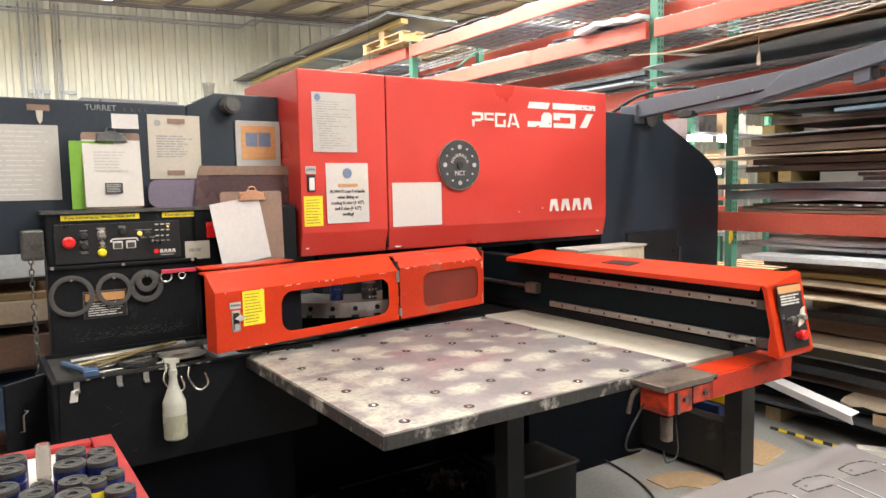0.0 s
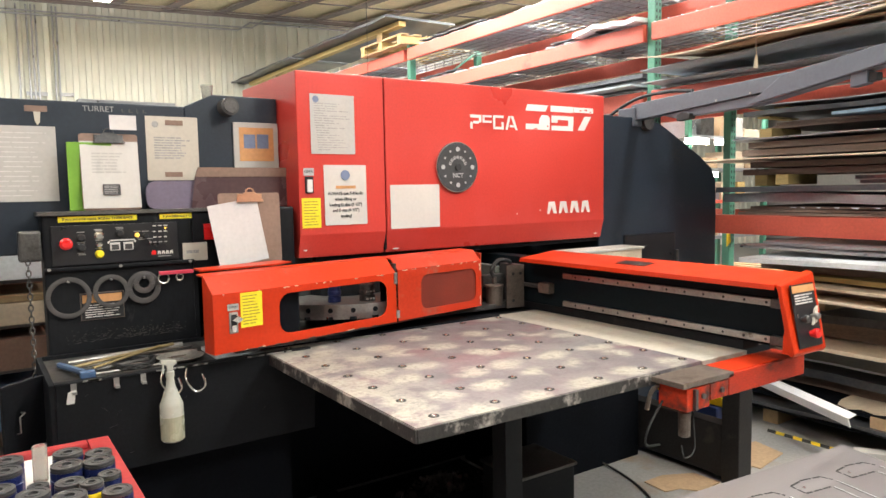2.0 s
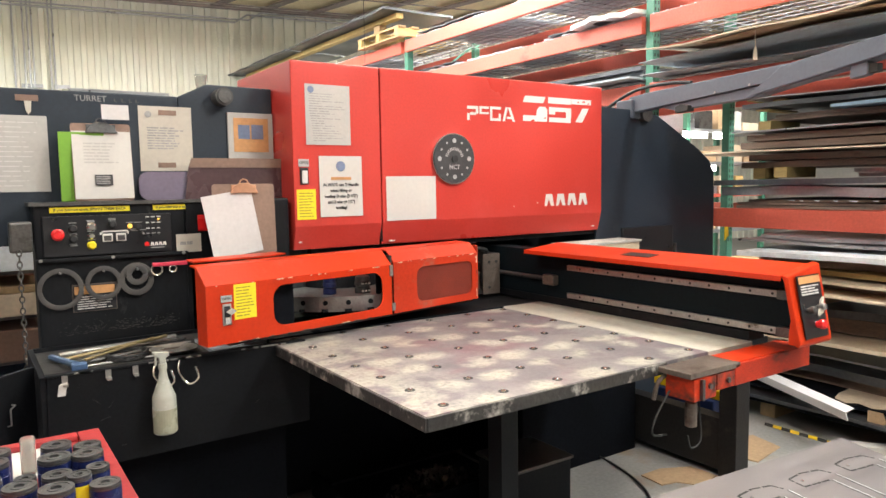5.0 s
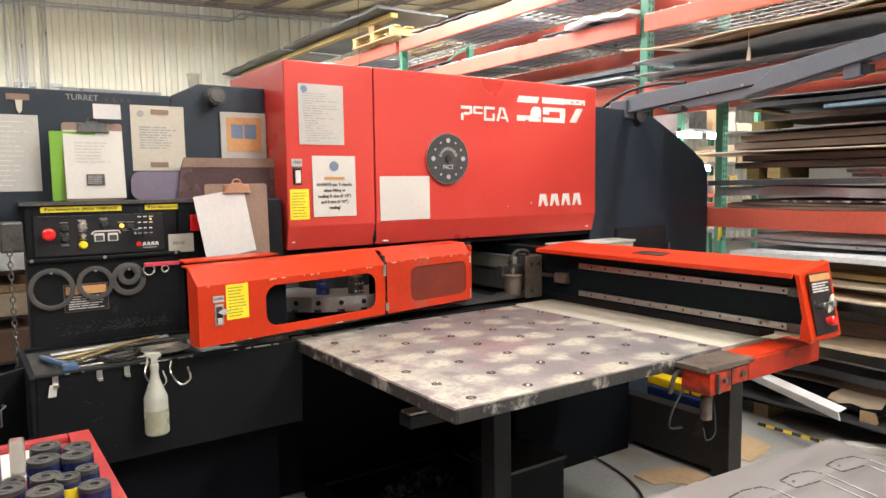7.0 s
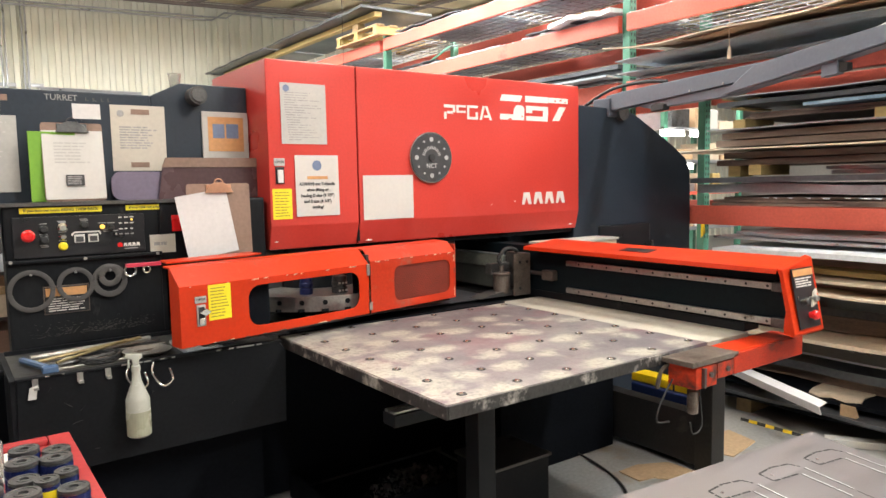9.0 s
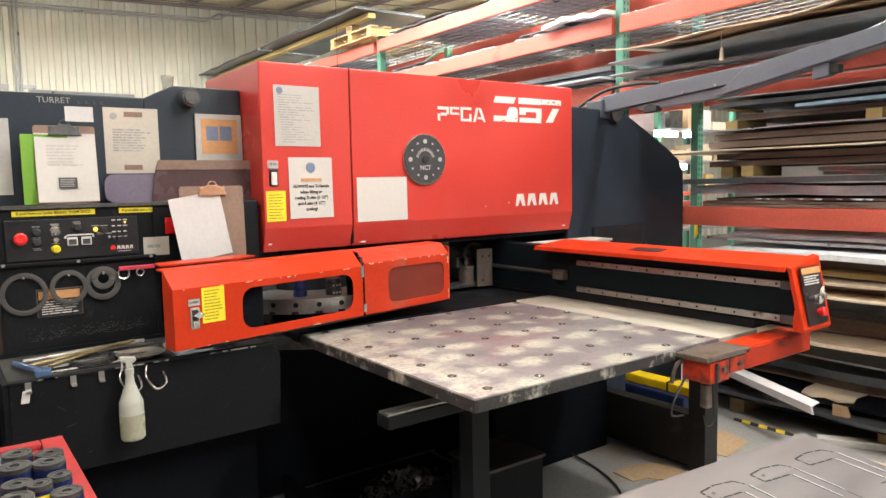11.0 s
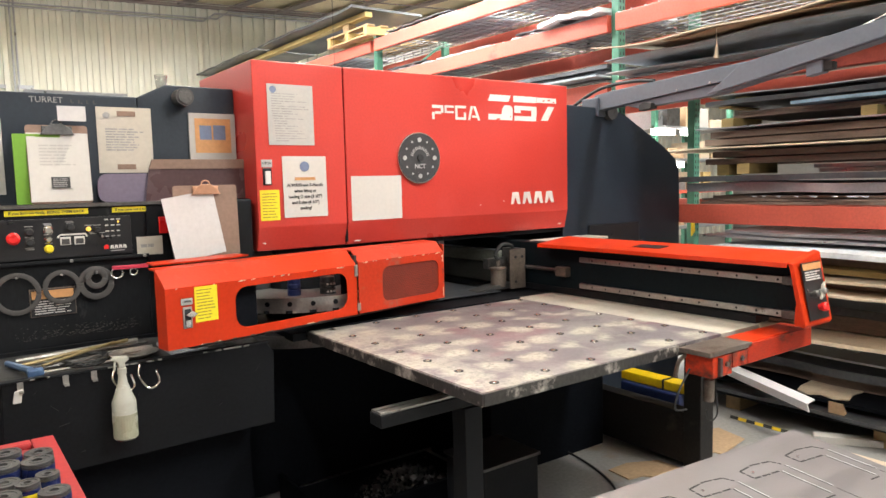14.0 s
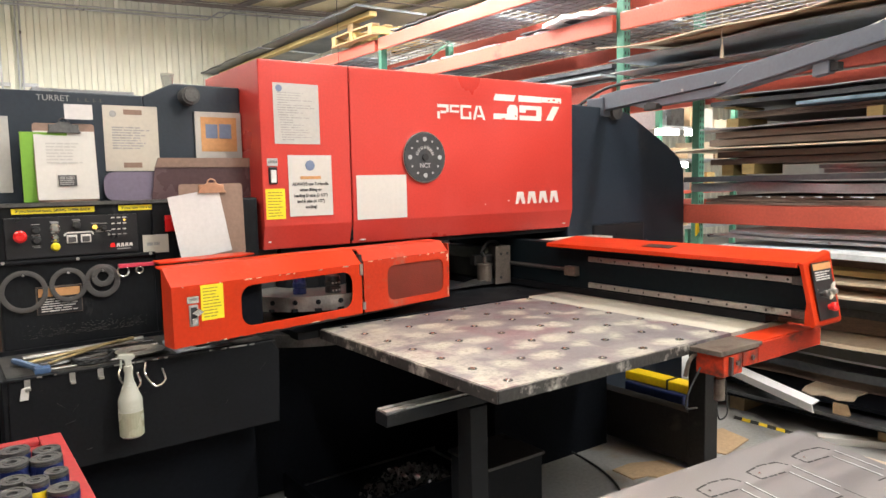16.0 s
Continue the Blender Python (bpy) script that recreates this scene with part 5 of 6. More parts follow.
    part("air_hose", tube(curved([(0.57, -1.6, 0.66), (0.575, -1.61, 0.62), (0.64, -1.6, 0.63), (0.66, -1.58, 0.72), (0.66, -1.57, 0.81)], 6), 0.003, 6), RUBBER, t)
    part("air_hose", tube(curved([(0.51, -1.57, 0.82), (0.44, -1.57, 0.74), (0.44, -1.56, 0.68), (0.52, -1.55, 0.66)], 6), 0.004, 6), RUBBER, t)
    part("pipe_elbow", tube(curved([(0.49, -1.52, 0.78), (0.5, -1.53, 0.84), (0.53, -1.54, 0.865)], 5), 0.008, 8), RUSTPLATE, t)
    # sliding work clamp on the rails
    cl = part("work_clamp", B((1.0, 1.05, -0.0, 0.14, 0.915, 1.135), bevel=0.003), DARKSTEEL, t, "oily steel work clamp")
    OWN.add(cl)
    part("clamp_plate", B((0.93, 1.045, -0.008, 0.0, 0.912, 1.135)), RUSTPLATE, cl)
    part("air_can", smooth_bm(lathe([(0.042, 0.0), (0.045, 0.004), (0.045, 0.095), (0.05, 0.1), (0.05, 0.108), (0.012, 0.112), (0.012, 0.15)], 20, (0.9, 0.06, 0.925))), RUSTPLATE, cl)
    part("slide_bar", B((0.97, 1.0, 0.14, 1.1, 1.045, 1.118), bevel=0.003), SLIDEGREY, cl, "greasy grey-green slide bar")
    part("slide_web", B((0.985, 1.0, 0.14, 1.1, 0.93, 1.045)), SLIDEWEB, cl)
    # Pale rim paints the light along the bar's top edge.
    part("slide_rim", B((0.966, 1.0, 0.14, 1.1, 1.118, 1.123)), SHEETGREY, cl)
    part("jaw", prism([(0.72, 0.912), (0.98, 0.912), (0.98, 0.945), (0.84, 0.935)], "y", 0.02, 0.12, 0.003), DARKSTEEL, cl)
    part("jaw_link", B((0.86, 1.0, 0.1, 0.15, 1.02, 1.08), bevel=0.006), DARKSTEEL, cl)
    part("hose", tube(curved([(0.9, 0.06, 1.07), (0.88, 0.06, 1.11), (0.92, 0.05, 1.16), (1.0, 0.06, 1.15), (1.04, 0.1, 1.11)], 6), 0.011, 8), RUBBER, cl)
    screw_heads([(0.97, 1.09), (1.02, 1.09), (0.97, 0.95)], 0.008, -0.008, RUBBER, cl)
    return t, cl


def workpiece():
    t = thing("sheet_blank", "dark steel sheet held by the carriage clamp", "sheet", at=(0.4, 0.4, 0.905))
    part("blank", B((-0.16, 0.86, 0.05, 1.15, 0.9055, 0.9085)), SHEETDARK, t)
    return t


TABLE = work_table()
BEAM, CLAMP = carriage()
BLANK = workpiece()


# ---- support under the table ----
def support():
    t = thing("table_support", "dark steel legs and rails carrying the table", "support", at=(1.1, -1.05, 0))
    # Left leg carries painted shade, right leg and crossbar painted light.
    part("leg", B((0.305, 0.385, -1.115, -1.035, 0, 0.7), bevel=0.004), SHADEGREY, t)
    part("leg", B((1.875, 1.985, -1.03, -0.93, 0, 0.79), bevel=0.004), LITLEG, t)
    part("rail", B((-0.045, 2.0, -1.11, -1.035, 0.705, 0.748), bevel=0.003), SHADEGREY, t)
    part("rail_cap", B((-0.04, 1.9, -1.1, -1.07, 0.748, 0.756)), STEEL, t)
    part("rail_cap", B((-0.04, 1.9, -1.062, -1.04, 0.748, 0.756)), STEEL, t)
    part("crossbar", B((1.885, 1.975, -0.93, 0.04, 0.03, 0.3), bevel=0.004), LITLEG, t)
    part("foot", B((0.28, 0.41, -1.14, -1.01, 0, 0.015)), BLACK, t)


support()


# ---- boom on the press ----
def boom():
    t = thing("swing_boom", "grey-blue steel boom reaching forward from the press", "boom", at=(2.35, 0.0, 1.98))
    a, u = Vector((2.36, 0.1, 0)), Vector((-0.1507, -0.9886, 0))
    side = Vector((0.9886, -0.1507, 0))

    def bar(pts, lo, hi, bevel=0.004):
        """An outline in the boom's upright plane, given a thickness across it."""
        bm = prism(pts, "y", lo, hi, bevel)
        bm.transform(Matrix(((u.x, side.x, 0, a.x), (u.y, side.y, 0, a.y), (0, 0, 1, 0), (0, 0, 0, 1))))
        return bm

    part("inner_arm", bar([(0.04, 1.955), (0.04, 2.055), (0.19, 2.066), (1.2, 2.088), (1.2, 2.014), (0.3, 1.968)], -0.035, 0.035), ARM, t)
    part("under_flange", bar([(0.42, 1.936), (0.98, 1.944), (1.16, 2.008), (0.3, 1.967)], -0.022, 0.03), ARM, t)
    part("outer_arm", bar([(0.97, 1.95), (1.18, 2.08), (2.4, 2.205), (2.4, 2.148), (1.87, 2.074), (1.3, 1.992)], -0.045, -0.036), ARM, t)
    part("outer_flange", bar([(1.0, 1.946), (1.3, 1.988), (1.87, 2.07), (2.4, 2.142), (2.4, 2.148), (1.87, 2.076), (1.3, 1.994), (1.0, 1.952)], -0.036, 0.04, 0.001), ARM, t)
    part("outer_top", bar([(1.18, 2.074), (1.18, 2.08), (2.4, 2.205), (2.4, 2.199)], -0.036, 0.04, 0.001), ARM, t)
    part("stop_knob", bar([(0.46, 1.915), (0.56, 1.92), (0.565, 1.95), (0.5, 1.965), (0.46, 1.95)], -0.05, 0.0), RUBBER, t)
    part("hook_block", bar([(1.53, 1.965), (1.61, 1.975), (1.61, 2.034), (1.53, 2.022)], -0.03, 0.02), ARM, t)
    part("hook_grip", bar([(1.6, 1.98), (1.65, 1.985), (1.65, 2.02), (1.6, 2.03)], -0.02, 0.02), RUBBER, t)
    for s_, z in ((0.75, 2.002), (0.98, 2.012)):
        part("bolt", bar([(s_ - 0.006, z - 0.006), (s_ + 0.006, z - 0.006), (s_ + 0.006, z + 0.006), (s_ - 0.006, z + 0.006)], -0.04, -0.034, 0.001), STEEL, t)
    part("bracket", B((2.3, 2.42, 0.02, 0.16, 1.92, 2.04), bevel=0.01), ARM, t)
    part("cable", tube(curved([(2.36, 0.36, 1.97), (2.38, 0.25, 2.04), (2.35, 0.03, 2.1), (2.3, -0.25, 2.105), (2.279, -0.432, 2.085)], 8), 0.011, 8), RUBBER, t)
    part("pale_hose", tube(curved([(2.25, -1.3, 2.11), (2.2, -1.55, 2.15), (2.15, -1.75, 2.2), (2.1, -1.95, 2.3)], 6), 0.008, 6), SHEETGREY, t)


boom()


# ---- storage rack ----
def rack():
    FX, BX = 3.3, 4.3
    t = thing("pallet_rack", "tall storage rack with green posts and red beams", "rack", at=(3.8, 1.0, 0))
    for y in (0.69, 4.34, 7.99, -2.96):
        for x in (FX, BX):
            p = part("post", B((x - 0.04, x + 0.04, y - 0.035, y + 0.035, 0, 3.34), bevel=0.004), RACKGREEN, t, "green perforated rack post")
            if y == 0.69:
                me = None
                for k in range(40):
                    z = 1.9 + k * 0.05 if x == FX else 1.0 + k * 0.05
                    for s in (-0.018, 0.018):
                        if me is None:
                            o = part("slot", B((-0.006, 0.006, -0.001, 0.001, -0.012, 0.012)), RUBBER)
                            me = o.data
                        else:
                            o = new("slot", me)
                        o.matrix_basis = pose(x + s, y - 0.0355, z)
                        under(o, p)
        for z in (0.4, 1.5, 2.6) if y > 1 else ():
            part("brace", tube([(FX, y, z), (BX, y, z + 0.7)], 0.015, 6), RACKGREEN, t)
    for z in (1.257, 2.215, 2.735, 3.165):
        for x in (FX - 0.06, BX + 0.06):
            for y0, y1 in ((-2.92, 0.65), (0.73, 4.3), (4.38, 7.95)):
                part("beam", B((x - 0.025, x + 0.025, y0, y1, z - 0.068, z + 0.066), bevel=0.006), RACKRED, t, "red rack beam")
    for z in (2.295, 2.813, 3.243):
        bm = bmesh.new()
        for k in range(86):
            y = -2.85 + k * 0.125
            add_box(bm, FX - 0.05, BX + 0.05, y - 0.004, y + 0.004, z - 0.004, z + 0.004)
        for k in range(9):
            x = FX + k * 0.12
            add_box(bm, x - 0.004, x + 0.004, -2.9, 7.9, z - 0.012, z - 0.004)
        tagged(part("wire_deck", bm, SHEETGREY, t), kind="stuff")
    return t


rack()


def wavy(x0, x1, y0, y1, z, th, amp, seed, nx=4, ny=26, droop=0.0):
    """A sagging, slightly wavy sheet."""
    rnd = random.Random(seed)
    ph = [rnd.uniform(0, 6) for _ in range(4)]
    bm = bmesh.new()
    g = []
    for s in (0, 1):
        lay = []
        for j in range(ny + 1):
            row = []
            for i in range(nx + 1):
                u, v = i / nx, j / ny
                dz = amp * (math.sin(ph[0] + v * 7) * 0.6 + math.sin(ph[1] + v * 17 + u * 3) * 0.3)
                dz -= droop * (1 - u) ** 2 * (0.75 + 0.35 * math.sin(ph[3] + v * 5))
                dx = 0.012 * math.sin(ph[2] + v * 23) if i == 0 else 0
                row.append(bm.verts.new((x0 + (x1 - x0) * u + dx, y0 + (y1 - y0) * v, z + dz + s * th)))
            lay.append(row)
        g.append(lay)
    for s in (0, 1):
        for j in range(ny):
            for i in range(nx):
                bm.faces.new((g[s][j][i], g[s][j][i + 1], g[s][j + 1][i + 1], g[s][j + 1][i]))
    for j in range(ny):
        for i in (0, nx):
            bm.faces.new((g[0][j][i], g[0][j + 1][i], g[1][j + 1][i], g[1][j][i]))
    for i in range(nx):
        for j in (0, ny):
            bm.faces.new((g[0][j][i], g[0][j][i + 1], g[1][j][i + 1], g[1][j][i]))
    return bm


def stock():
    """Sheet stock on the rack's levels."""
    def layer(name, label, cat, z, th, m, y0=-2.7, y1=0.55, x0=3.22, amp=0.004, seed=1, grp="stacked sheet stock", droop=0.0):
        t = thing(name, label, cat, grp, at=(3.7, (y0 + y1) / 2, z))
        smooth(part("slab", wavy(x0, x0 + 1.0, y0, y1, z, th, amp, seed, droop=droop), m, t), 30)

    def stack(label, z0, z1, m, x0, y0=-2.7, y1=-0.1, seed=1, leaves=4):
        """A pile of sheets, each leaf set back or out a little."""
        rnd = random.Random(seed)
        t = thing("sheet_stack", label, "sheet stack", "stacked sheet stock", at=(3.7, (y0 + y1) / 2, z0))
        th = (z1 - z0) / leaves
        for k in range(leaves):
            dx, dy = rnd.uniform(-0.035, 0.035), rnd.uniform(-0.1, 0.05)
            bm = wavy(x0 + dx, x0 + dx + 0.95, y0, y1 + dy, z0 + k * th, th * 0.86, 0.002, seed * 9 + k)
            smooth(part("sheet", bm, m, t), 30)

    # first wide bay, from the beam at chest height up
    stack("low dark brown sheet stack with torn white wrapping", 1.327, 1.388, SHEETBROWN, 3.24, seed=3, leaves=3)
    layer("wrapped_sheet", "pale wavy galvanised sheet hanging over the beam", "sheet", 1.41, 0.058, SHEETGREY, x0=3.19, amp=0.011, seed=4, y1=-0.02)
    layer("steel_sheet", "dark steel sheet with a rough edge", "sheet", 1.484, 0.036, SHEETDARK, x0=3.15, amp=0.005, seed=5, y1=0.02)
    stack("rusty brown sheet stack on pine blocks", 1.6, 1.694, SHEETBROWN, 3.3, seed=6, leaves=2)
    layer("steel_sheet", "thin bright-edged steel sheet", "sheet", 1.702, 0.01, TAN, x0=3.14, amp=0.003, seed=7, y1=0.3)
    stack("grey-brown sheet stack between thin sheets", 1.73, 1.83, SHEETBROWN, 3.3, seed=8, leaves=2, y1=-0.15)
    layer("steel_sheet", "dark steel sheet with a bright edge", "sheet", 1.838, 0.01, SHEETGREY, x0=3.18, amp=0.004, seed=9, y1=-0.1)
    stack("brown sheet stack on runners", 1.91, 1.953, SHEETBROWN, 3.32, seed=10, leaves=2, y1=-0.25)
    layer("wrapped_sheet", "film-wrapped bluish metal sheet", "sheet", 1.957, 0.02, FILMBLUE, x0=3.2, amp=0.004, seed=12, y1=-0.75)
    layer("steel_sheet", "dark steel sheet with a rough edge", "sheet", 1.995, 0.03, SHEETDARK, x0=3.2, amp=0.006, seed=13, y1=-0.15)
    layer("steel_sheet", "thin pale steel sheet", "sheet", 2.05, 0.008, SHEETGREY, x0=3.16, amp=0.006, seed=14, y1=-0.2)
    for y, z, h in ((-0.42, 1.53, 0.07), (-1.45, 1.53, 0.07), (-2.3, 1.53, 0.07), (-0.3, 1.85, 0.06), (-1.2, 1.85, 0.06), (-2.3, 1.85, 0.06), (-0.28, 1.98, 0.012), (-1.8, 2.028, 0.02), (-0.4, 2.028, 0.02)):
        w = thing("pine_block", "short pine spacer block between the sheets", "block", "spacer blocks", at=(3.3, y, z))
        part("block", B((3.24, 3.6, y - 0.045, y + 0.045, z, z + h), bevel=0.003), YWOOD, w)
    rnd = random.Random(9)
    tw = thing("torn_wrapping", "torn white plastic wrapping on the stack edge", "wrapping", at=(3.2, -0.6, 1.37))
    for k in range(9):
        y = -0.5 - k * 0.1 + rnd.uniform(-0.03, 0.03)
        w, h = rnd.uniform(0.03, 0.09), rnd.uniform(0.006, 0.012)
        part("shred", prism([(y, 1.384), (y - w, 1.384), (y - w * 0.8, 1.384 - h), (y - w * 0.3, 1.384 - h * 0.6)], "x", 3.19, 3.196), SHEETWHITE, tw)
    stack("grey sheet stack set back between pine blocks", 1.53, 1.588, SHEETGREY, 3.45, y0=-2.6, y1=-0.7, seed=15, leaves=2)
    # upper levels: thin sheets lying on the wire decks with gaps between them
    for lev, (z, m, cuts) in enumerate(((2.3, UNDERSHEET, ((-2.6, 0.55), (0.8, 2.2), (2.25, 4.2), (4.6, 7.6))), (2.818, UNDERSHEET, ((-2.6, -1.9), (0.85, 1.9), (2.25, 3.1), (3.2, 4.1), (4.7, 5.9), (6.2, 7.8))), (3.248, RACKSTEEL, ((1.3, 2.4), (2.75, 4.1), (5.6, 7.8))))):
        for k, (y0, y1) in enumerate(cuts):
            layer("steel_sheet", "slate-grey steel sheet lying on an upper rack level", "sheet", z, 0.012, m, y0=y0, y1=y1, x0=3.27, amp=0.003, seed=30 + lev * 9 + k)
            if k % 2:
                layer("steel_sheet", "thin dark sheet on top of another sheet", "sheet", z + 0.022, 0.01, SHEETDARK, y0=y0 + 0.1, y1=y1 - 0.06, x0=3.24, amp=0.003, seed=60 + lev * 9 + k)
    layer("wrapped_sheet", "crumpled white film over sheets on the rack", "sheet", 2.85, 0.035, SHEETWHITE, y0=0.75, y1=1.45, x0=3.14, amp=0.016, seed=81, droop=0.03)
    layer("steel_sheet", "long dark sheet hanging over the top level", "sheet", 3.60, 0.03, SHEETDARK, y0=4.4, y1=7.35, x0=3.0, amp=0.01, seed=61)
    layer("steel_sheet", "long dark sheet hanging over the top level", "sheet", 3.60, 0.03, SHEETDARK, y0=7.45, y1=10.3, x0=3.0, amp=0.008, seed=62)
    r = thing("pine_runner", "long pale pine runner under the top sheets", "runner", "pine runners", at=(3.3, 4.5, 3.25))
    part("runner", B((3.2, 3.3, 4.45, 9.9, 3.525, 3.587), bevel=0.004), YWOOD, r)
    for y in (4.9, 8.6):
        part("block", B((3.22, 3.32, y, y + 0.15, 3.25, 3.525)), WOOD, r)
    for z, x0, y1, th, m in ((2.318, 3.08, 0.62, 0.008, UNDERSHEET), (2.385, 2.84, 0.45, 0.006, UNDERSHEET)):
        layer("steel_sheet", "slate sheet overhanging the rack below the cardboard", "sheet", z, th, m, y0=-2.6, y1=y1, x0=x0, amp=0.012, seed=int(z * 1000), droop=0.01)
    stack("slate sheet stack on the rack beside the press", 2.335, 2.45, SHEETDARK, 3.34, y0=0.82, y1=4.2, seed=44, leaves=3)
    stack("slate sheet stack on the far bay of the rack", 2.335, 2.45, SHEETDARK, 3.34, y0=4.6, y1=7.7, seed=45, leaves=3)
    layer("steel_sheet", "slate sheet overhanging the rack beside the press", "sheet", 2.318, 0.016, UNDERSHEET, y0=0.76, y1=4.2, x0=3.1, amp=0.01, seed=79)
    layer("cardboard_sheet", "wavy torn cardboard sheet overhanging the rack", "cardboard", 2.49, 0.008, TAN, y0=-2.6, y1=0.36, x0=2.62, amp=0.034, seed=77, grp="cardboard", droop=0.09)
    layer("cardboard_sheet", "second brown cardboard sheet under the torn one", "cardboard", 2.455, 0.006, CARD, y0=-2.6, y1=0.1, x0=2.7, amp=0.03, seed=74, grp="cardboard", droop=0.08)
    # lower levels
    low = ((0.225, 0.06, SHEETBROWN, 3.2, 0.0), (0.31, 0.05, SHEETDARK, 3.1, -0.05), (0.42, 0.012, SHEETGREY, 3.05, -0.1), (0.535, 0.022, TAN, 2.9, -0.1), (0.565, 0.09, SHEETBROWN, 3.2, -0.1), (0.665, 0.05, SHEETDARK, 3.15, -0.2), (0.84, 0.012, TAN, 2.76, -0.6), (0.865, 0.03, SHEETBROWN, 2.98, -0.45), (0.912, 0.014, TAN, 2.8, -0.5), (0.94, 0.03, YWOOD, 2.95, -0.5), (0.98, 0.04, SHEETBROWN, 3.05, -0.4), (1.05, 0.03, SHEETWHITE, 2.78, -0.42), (1.115, 0.014, SHEETGREY, 2.98, -0.3), (1.14, 0.02, SHEETGREY, 3.06, -0.4))
    for k, (z, th, m, x0, y1) in enumerate(low):
        layer("sheet_stack" if th > 0.055 else "steel_sheet", ("stacked brown sheets on a low rack level" if th > 0.055 else "loose sheet on a low rack level"), "sheet", z, th, m, x0=x0, y1=y1, amp=0.007, seed=90 + k)
    for y in (-0.7, -1.6, -2.4):
        w = thing("pine_block", "pine bearer between low sheet layers", "block", "spacer blocks", at=(3.3, y, 0.715))
        part("block", B((3.2, 3.6, y - 0.05, y + 0.05, 0.725, 0.838), bevel=0.003), WOOD, w)


stock()


def pallet(x, y, z, rz, label="yellow pine pallet stored near the rack"):
    t = thing("wooden_pallet", label, "pallet", "pallets", at=(x, y, z), rz=rz, own=True)
    for k in range(3):
        part("stringer", B((-0.5, 0.5, -0.5 + k * 0.46, -0.42 + k * 0.46, 0.02, 0.11)), YWOOD, t)
    for k in range(6):
        part("deck_board", B((-0.5 + k * 0.182, -0.4 + k * 0.182, -0.52, 0.52, 0.11, 0.13)), WOOD, t)
    for k in range(3):
        part("foot_board", B((-0.5 + k * 0.45, -0.4 + k * 0.45, -0.52, 0.52, 0.0, 0.02)), WOOD, t)
    return t


def clutter():
    for k in range(5):
        pallet(5.75, 1.15, 0.0 + k * 0.135, 3 * (k % 3), "weathered pine pallet in a stack behind the rack")
    for k in range(3):
        pallet(7.3, 0.2, k * 0.135, 2 * k, "weathered pine pallet in a stack behind the rack")
    pallet(3.6, 4.75, 3.262, 0, "yellow pine pallet on an upper rack level")
    for y, z, h, x in ((-0.22, 1.523, 0.075, 3.36), (-0.16, 2.06, 0.06, 3.36)):
        w = thing("pine_block", "short pine spacer block between the sheets", "block", "spacer blocks", at=(x, y, z))
        part("block", B((x - 0.04, x + 0.12, y - 0.045, y + 0.045, z, z + h), bevel=0.003), YWOOD, w)
    fs = thing("far_shelf", "cluttered shelf standing far behind the rack", "shelf", at=(6.8, 2.7, 0))
    for x in (6.0, 7.6):
        for y in (2.4, 3.1):
            part("upright", B((x - 0.03, x + 0.03, y - 0.03, y + 0.03, 0, 2.6)), RACKGREEN, fs)
    for z in (0.9, 1.35, 1.75, 2.15):
        part("shelf_board", B((5.97, 7.63, 2.38, 3.12, z - 0.04, z)), RACKRED if z == 1.35 else SHEETGREY, fs)
    for x, z, w in ((6.1, 2.07, 0.42), (6.35, 1.67, 0.3), (6.62, 2.07, 0.3)):
        part("shelf_light", B((x - w / 2, x + w / 2, 2.33, 2.37, z - 0.035, z + 0.035)), TUBE, fs, "glowing strip light on the shelf edge")
    rnd = random.Random(40)
    for z in (0.9, 1.35, 1.75, 2.15):
        x = 6.05
        while x < 7.3:
            w, h = rnd.uniform(0.15, 0.4), rnd.uniform(0.08, 0.26)
            bx = thing("stored_carton", "small carton on the far shelf", "carton", "cartons on the far shelf", at=(x, 2.6, z))
            part("box", B((x, x + w, 2.45, 2.9, z, z + h), bevel=0.006), rnd.choice((TAN, CARD, SHEETGREY, PAPER, DARKSTEEL, YWOOD)), bx)
            x += w + rnd.uniform(0.03, 0.12)
    cr = thing("cream_carton", "cream flat carton behind the carriage", "carton", at=(1.9, 0.0, 0.892))
    part("box", B((1.62, 2.19, -0.14, 0.03, 0.893, 1.15), bevel=0.006), TAN, cr)
    part("lid", B((1.61, 2.2, -0.15, 0.032, 1.15, 1.165), bevel=0.004), PAPER, cr)
    y = thing("yellow_beam", "bright yellow steel beam behind the table leg", "beam", at=(2.06, -0.5, 0.3))
    part("beam", B((2.02, 2.12, -0.86, -0.4, 0.345, 0.395), bevel=0.006), YPAINT, y)
    part("strap", B((2.015, 2.125, -0.7, -0.69, 0.34, 0.4)), RUBBER, y)
    d = thing("blue_crate", "dark blue crate standing on the floor", "crate", at=(2.1, -0.4, 0))
    part("box", B((1.99, 2.15, -0.82, -0.42, 0.0, 0.343), bevel=0.01), BLUEDRUM, d)
    g = thing("grey_box", "small grey steel box on the floor", "box", at=(0.85, -0.6, 0))
    part("box", B((0.66, 0.98, -0.78, -0.5, 0.0, 0.26), bevel=0.006), SHADEGREY, g)
    part("lid", B((0.65, 0.99, -0.79, -0.49, 0.26, 0.275), bevel=0.004), DARKSTEEL, g)
    tr = thing("chip_tray", "black tray of glinting steel chips", "tray", at=(0.5, -0.3, 0))
    part("tray", B((0.1, 0.95, -0.45, 0.1, 0.0, 0.02), (0.1, 0.95, -0.47, -0.45, 0.0, 0.12), (0.08, 0.1, -0.47, 0.1, 0, 0.12)), DEEP, tr)
    rnd = random.Random(12)
    bm = bmesh.new()
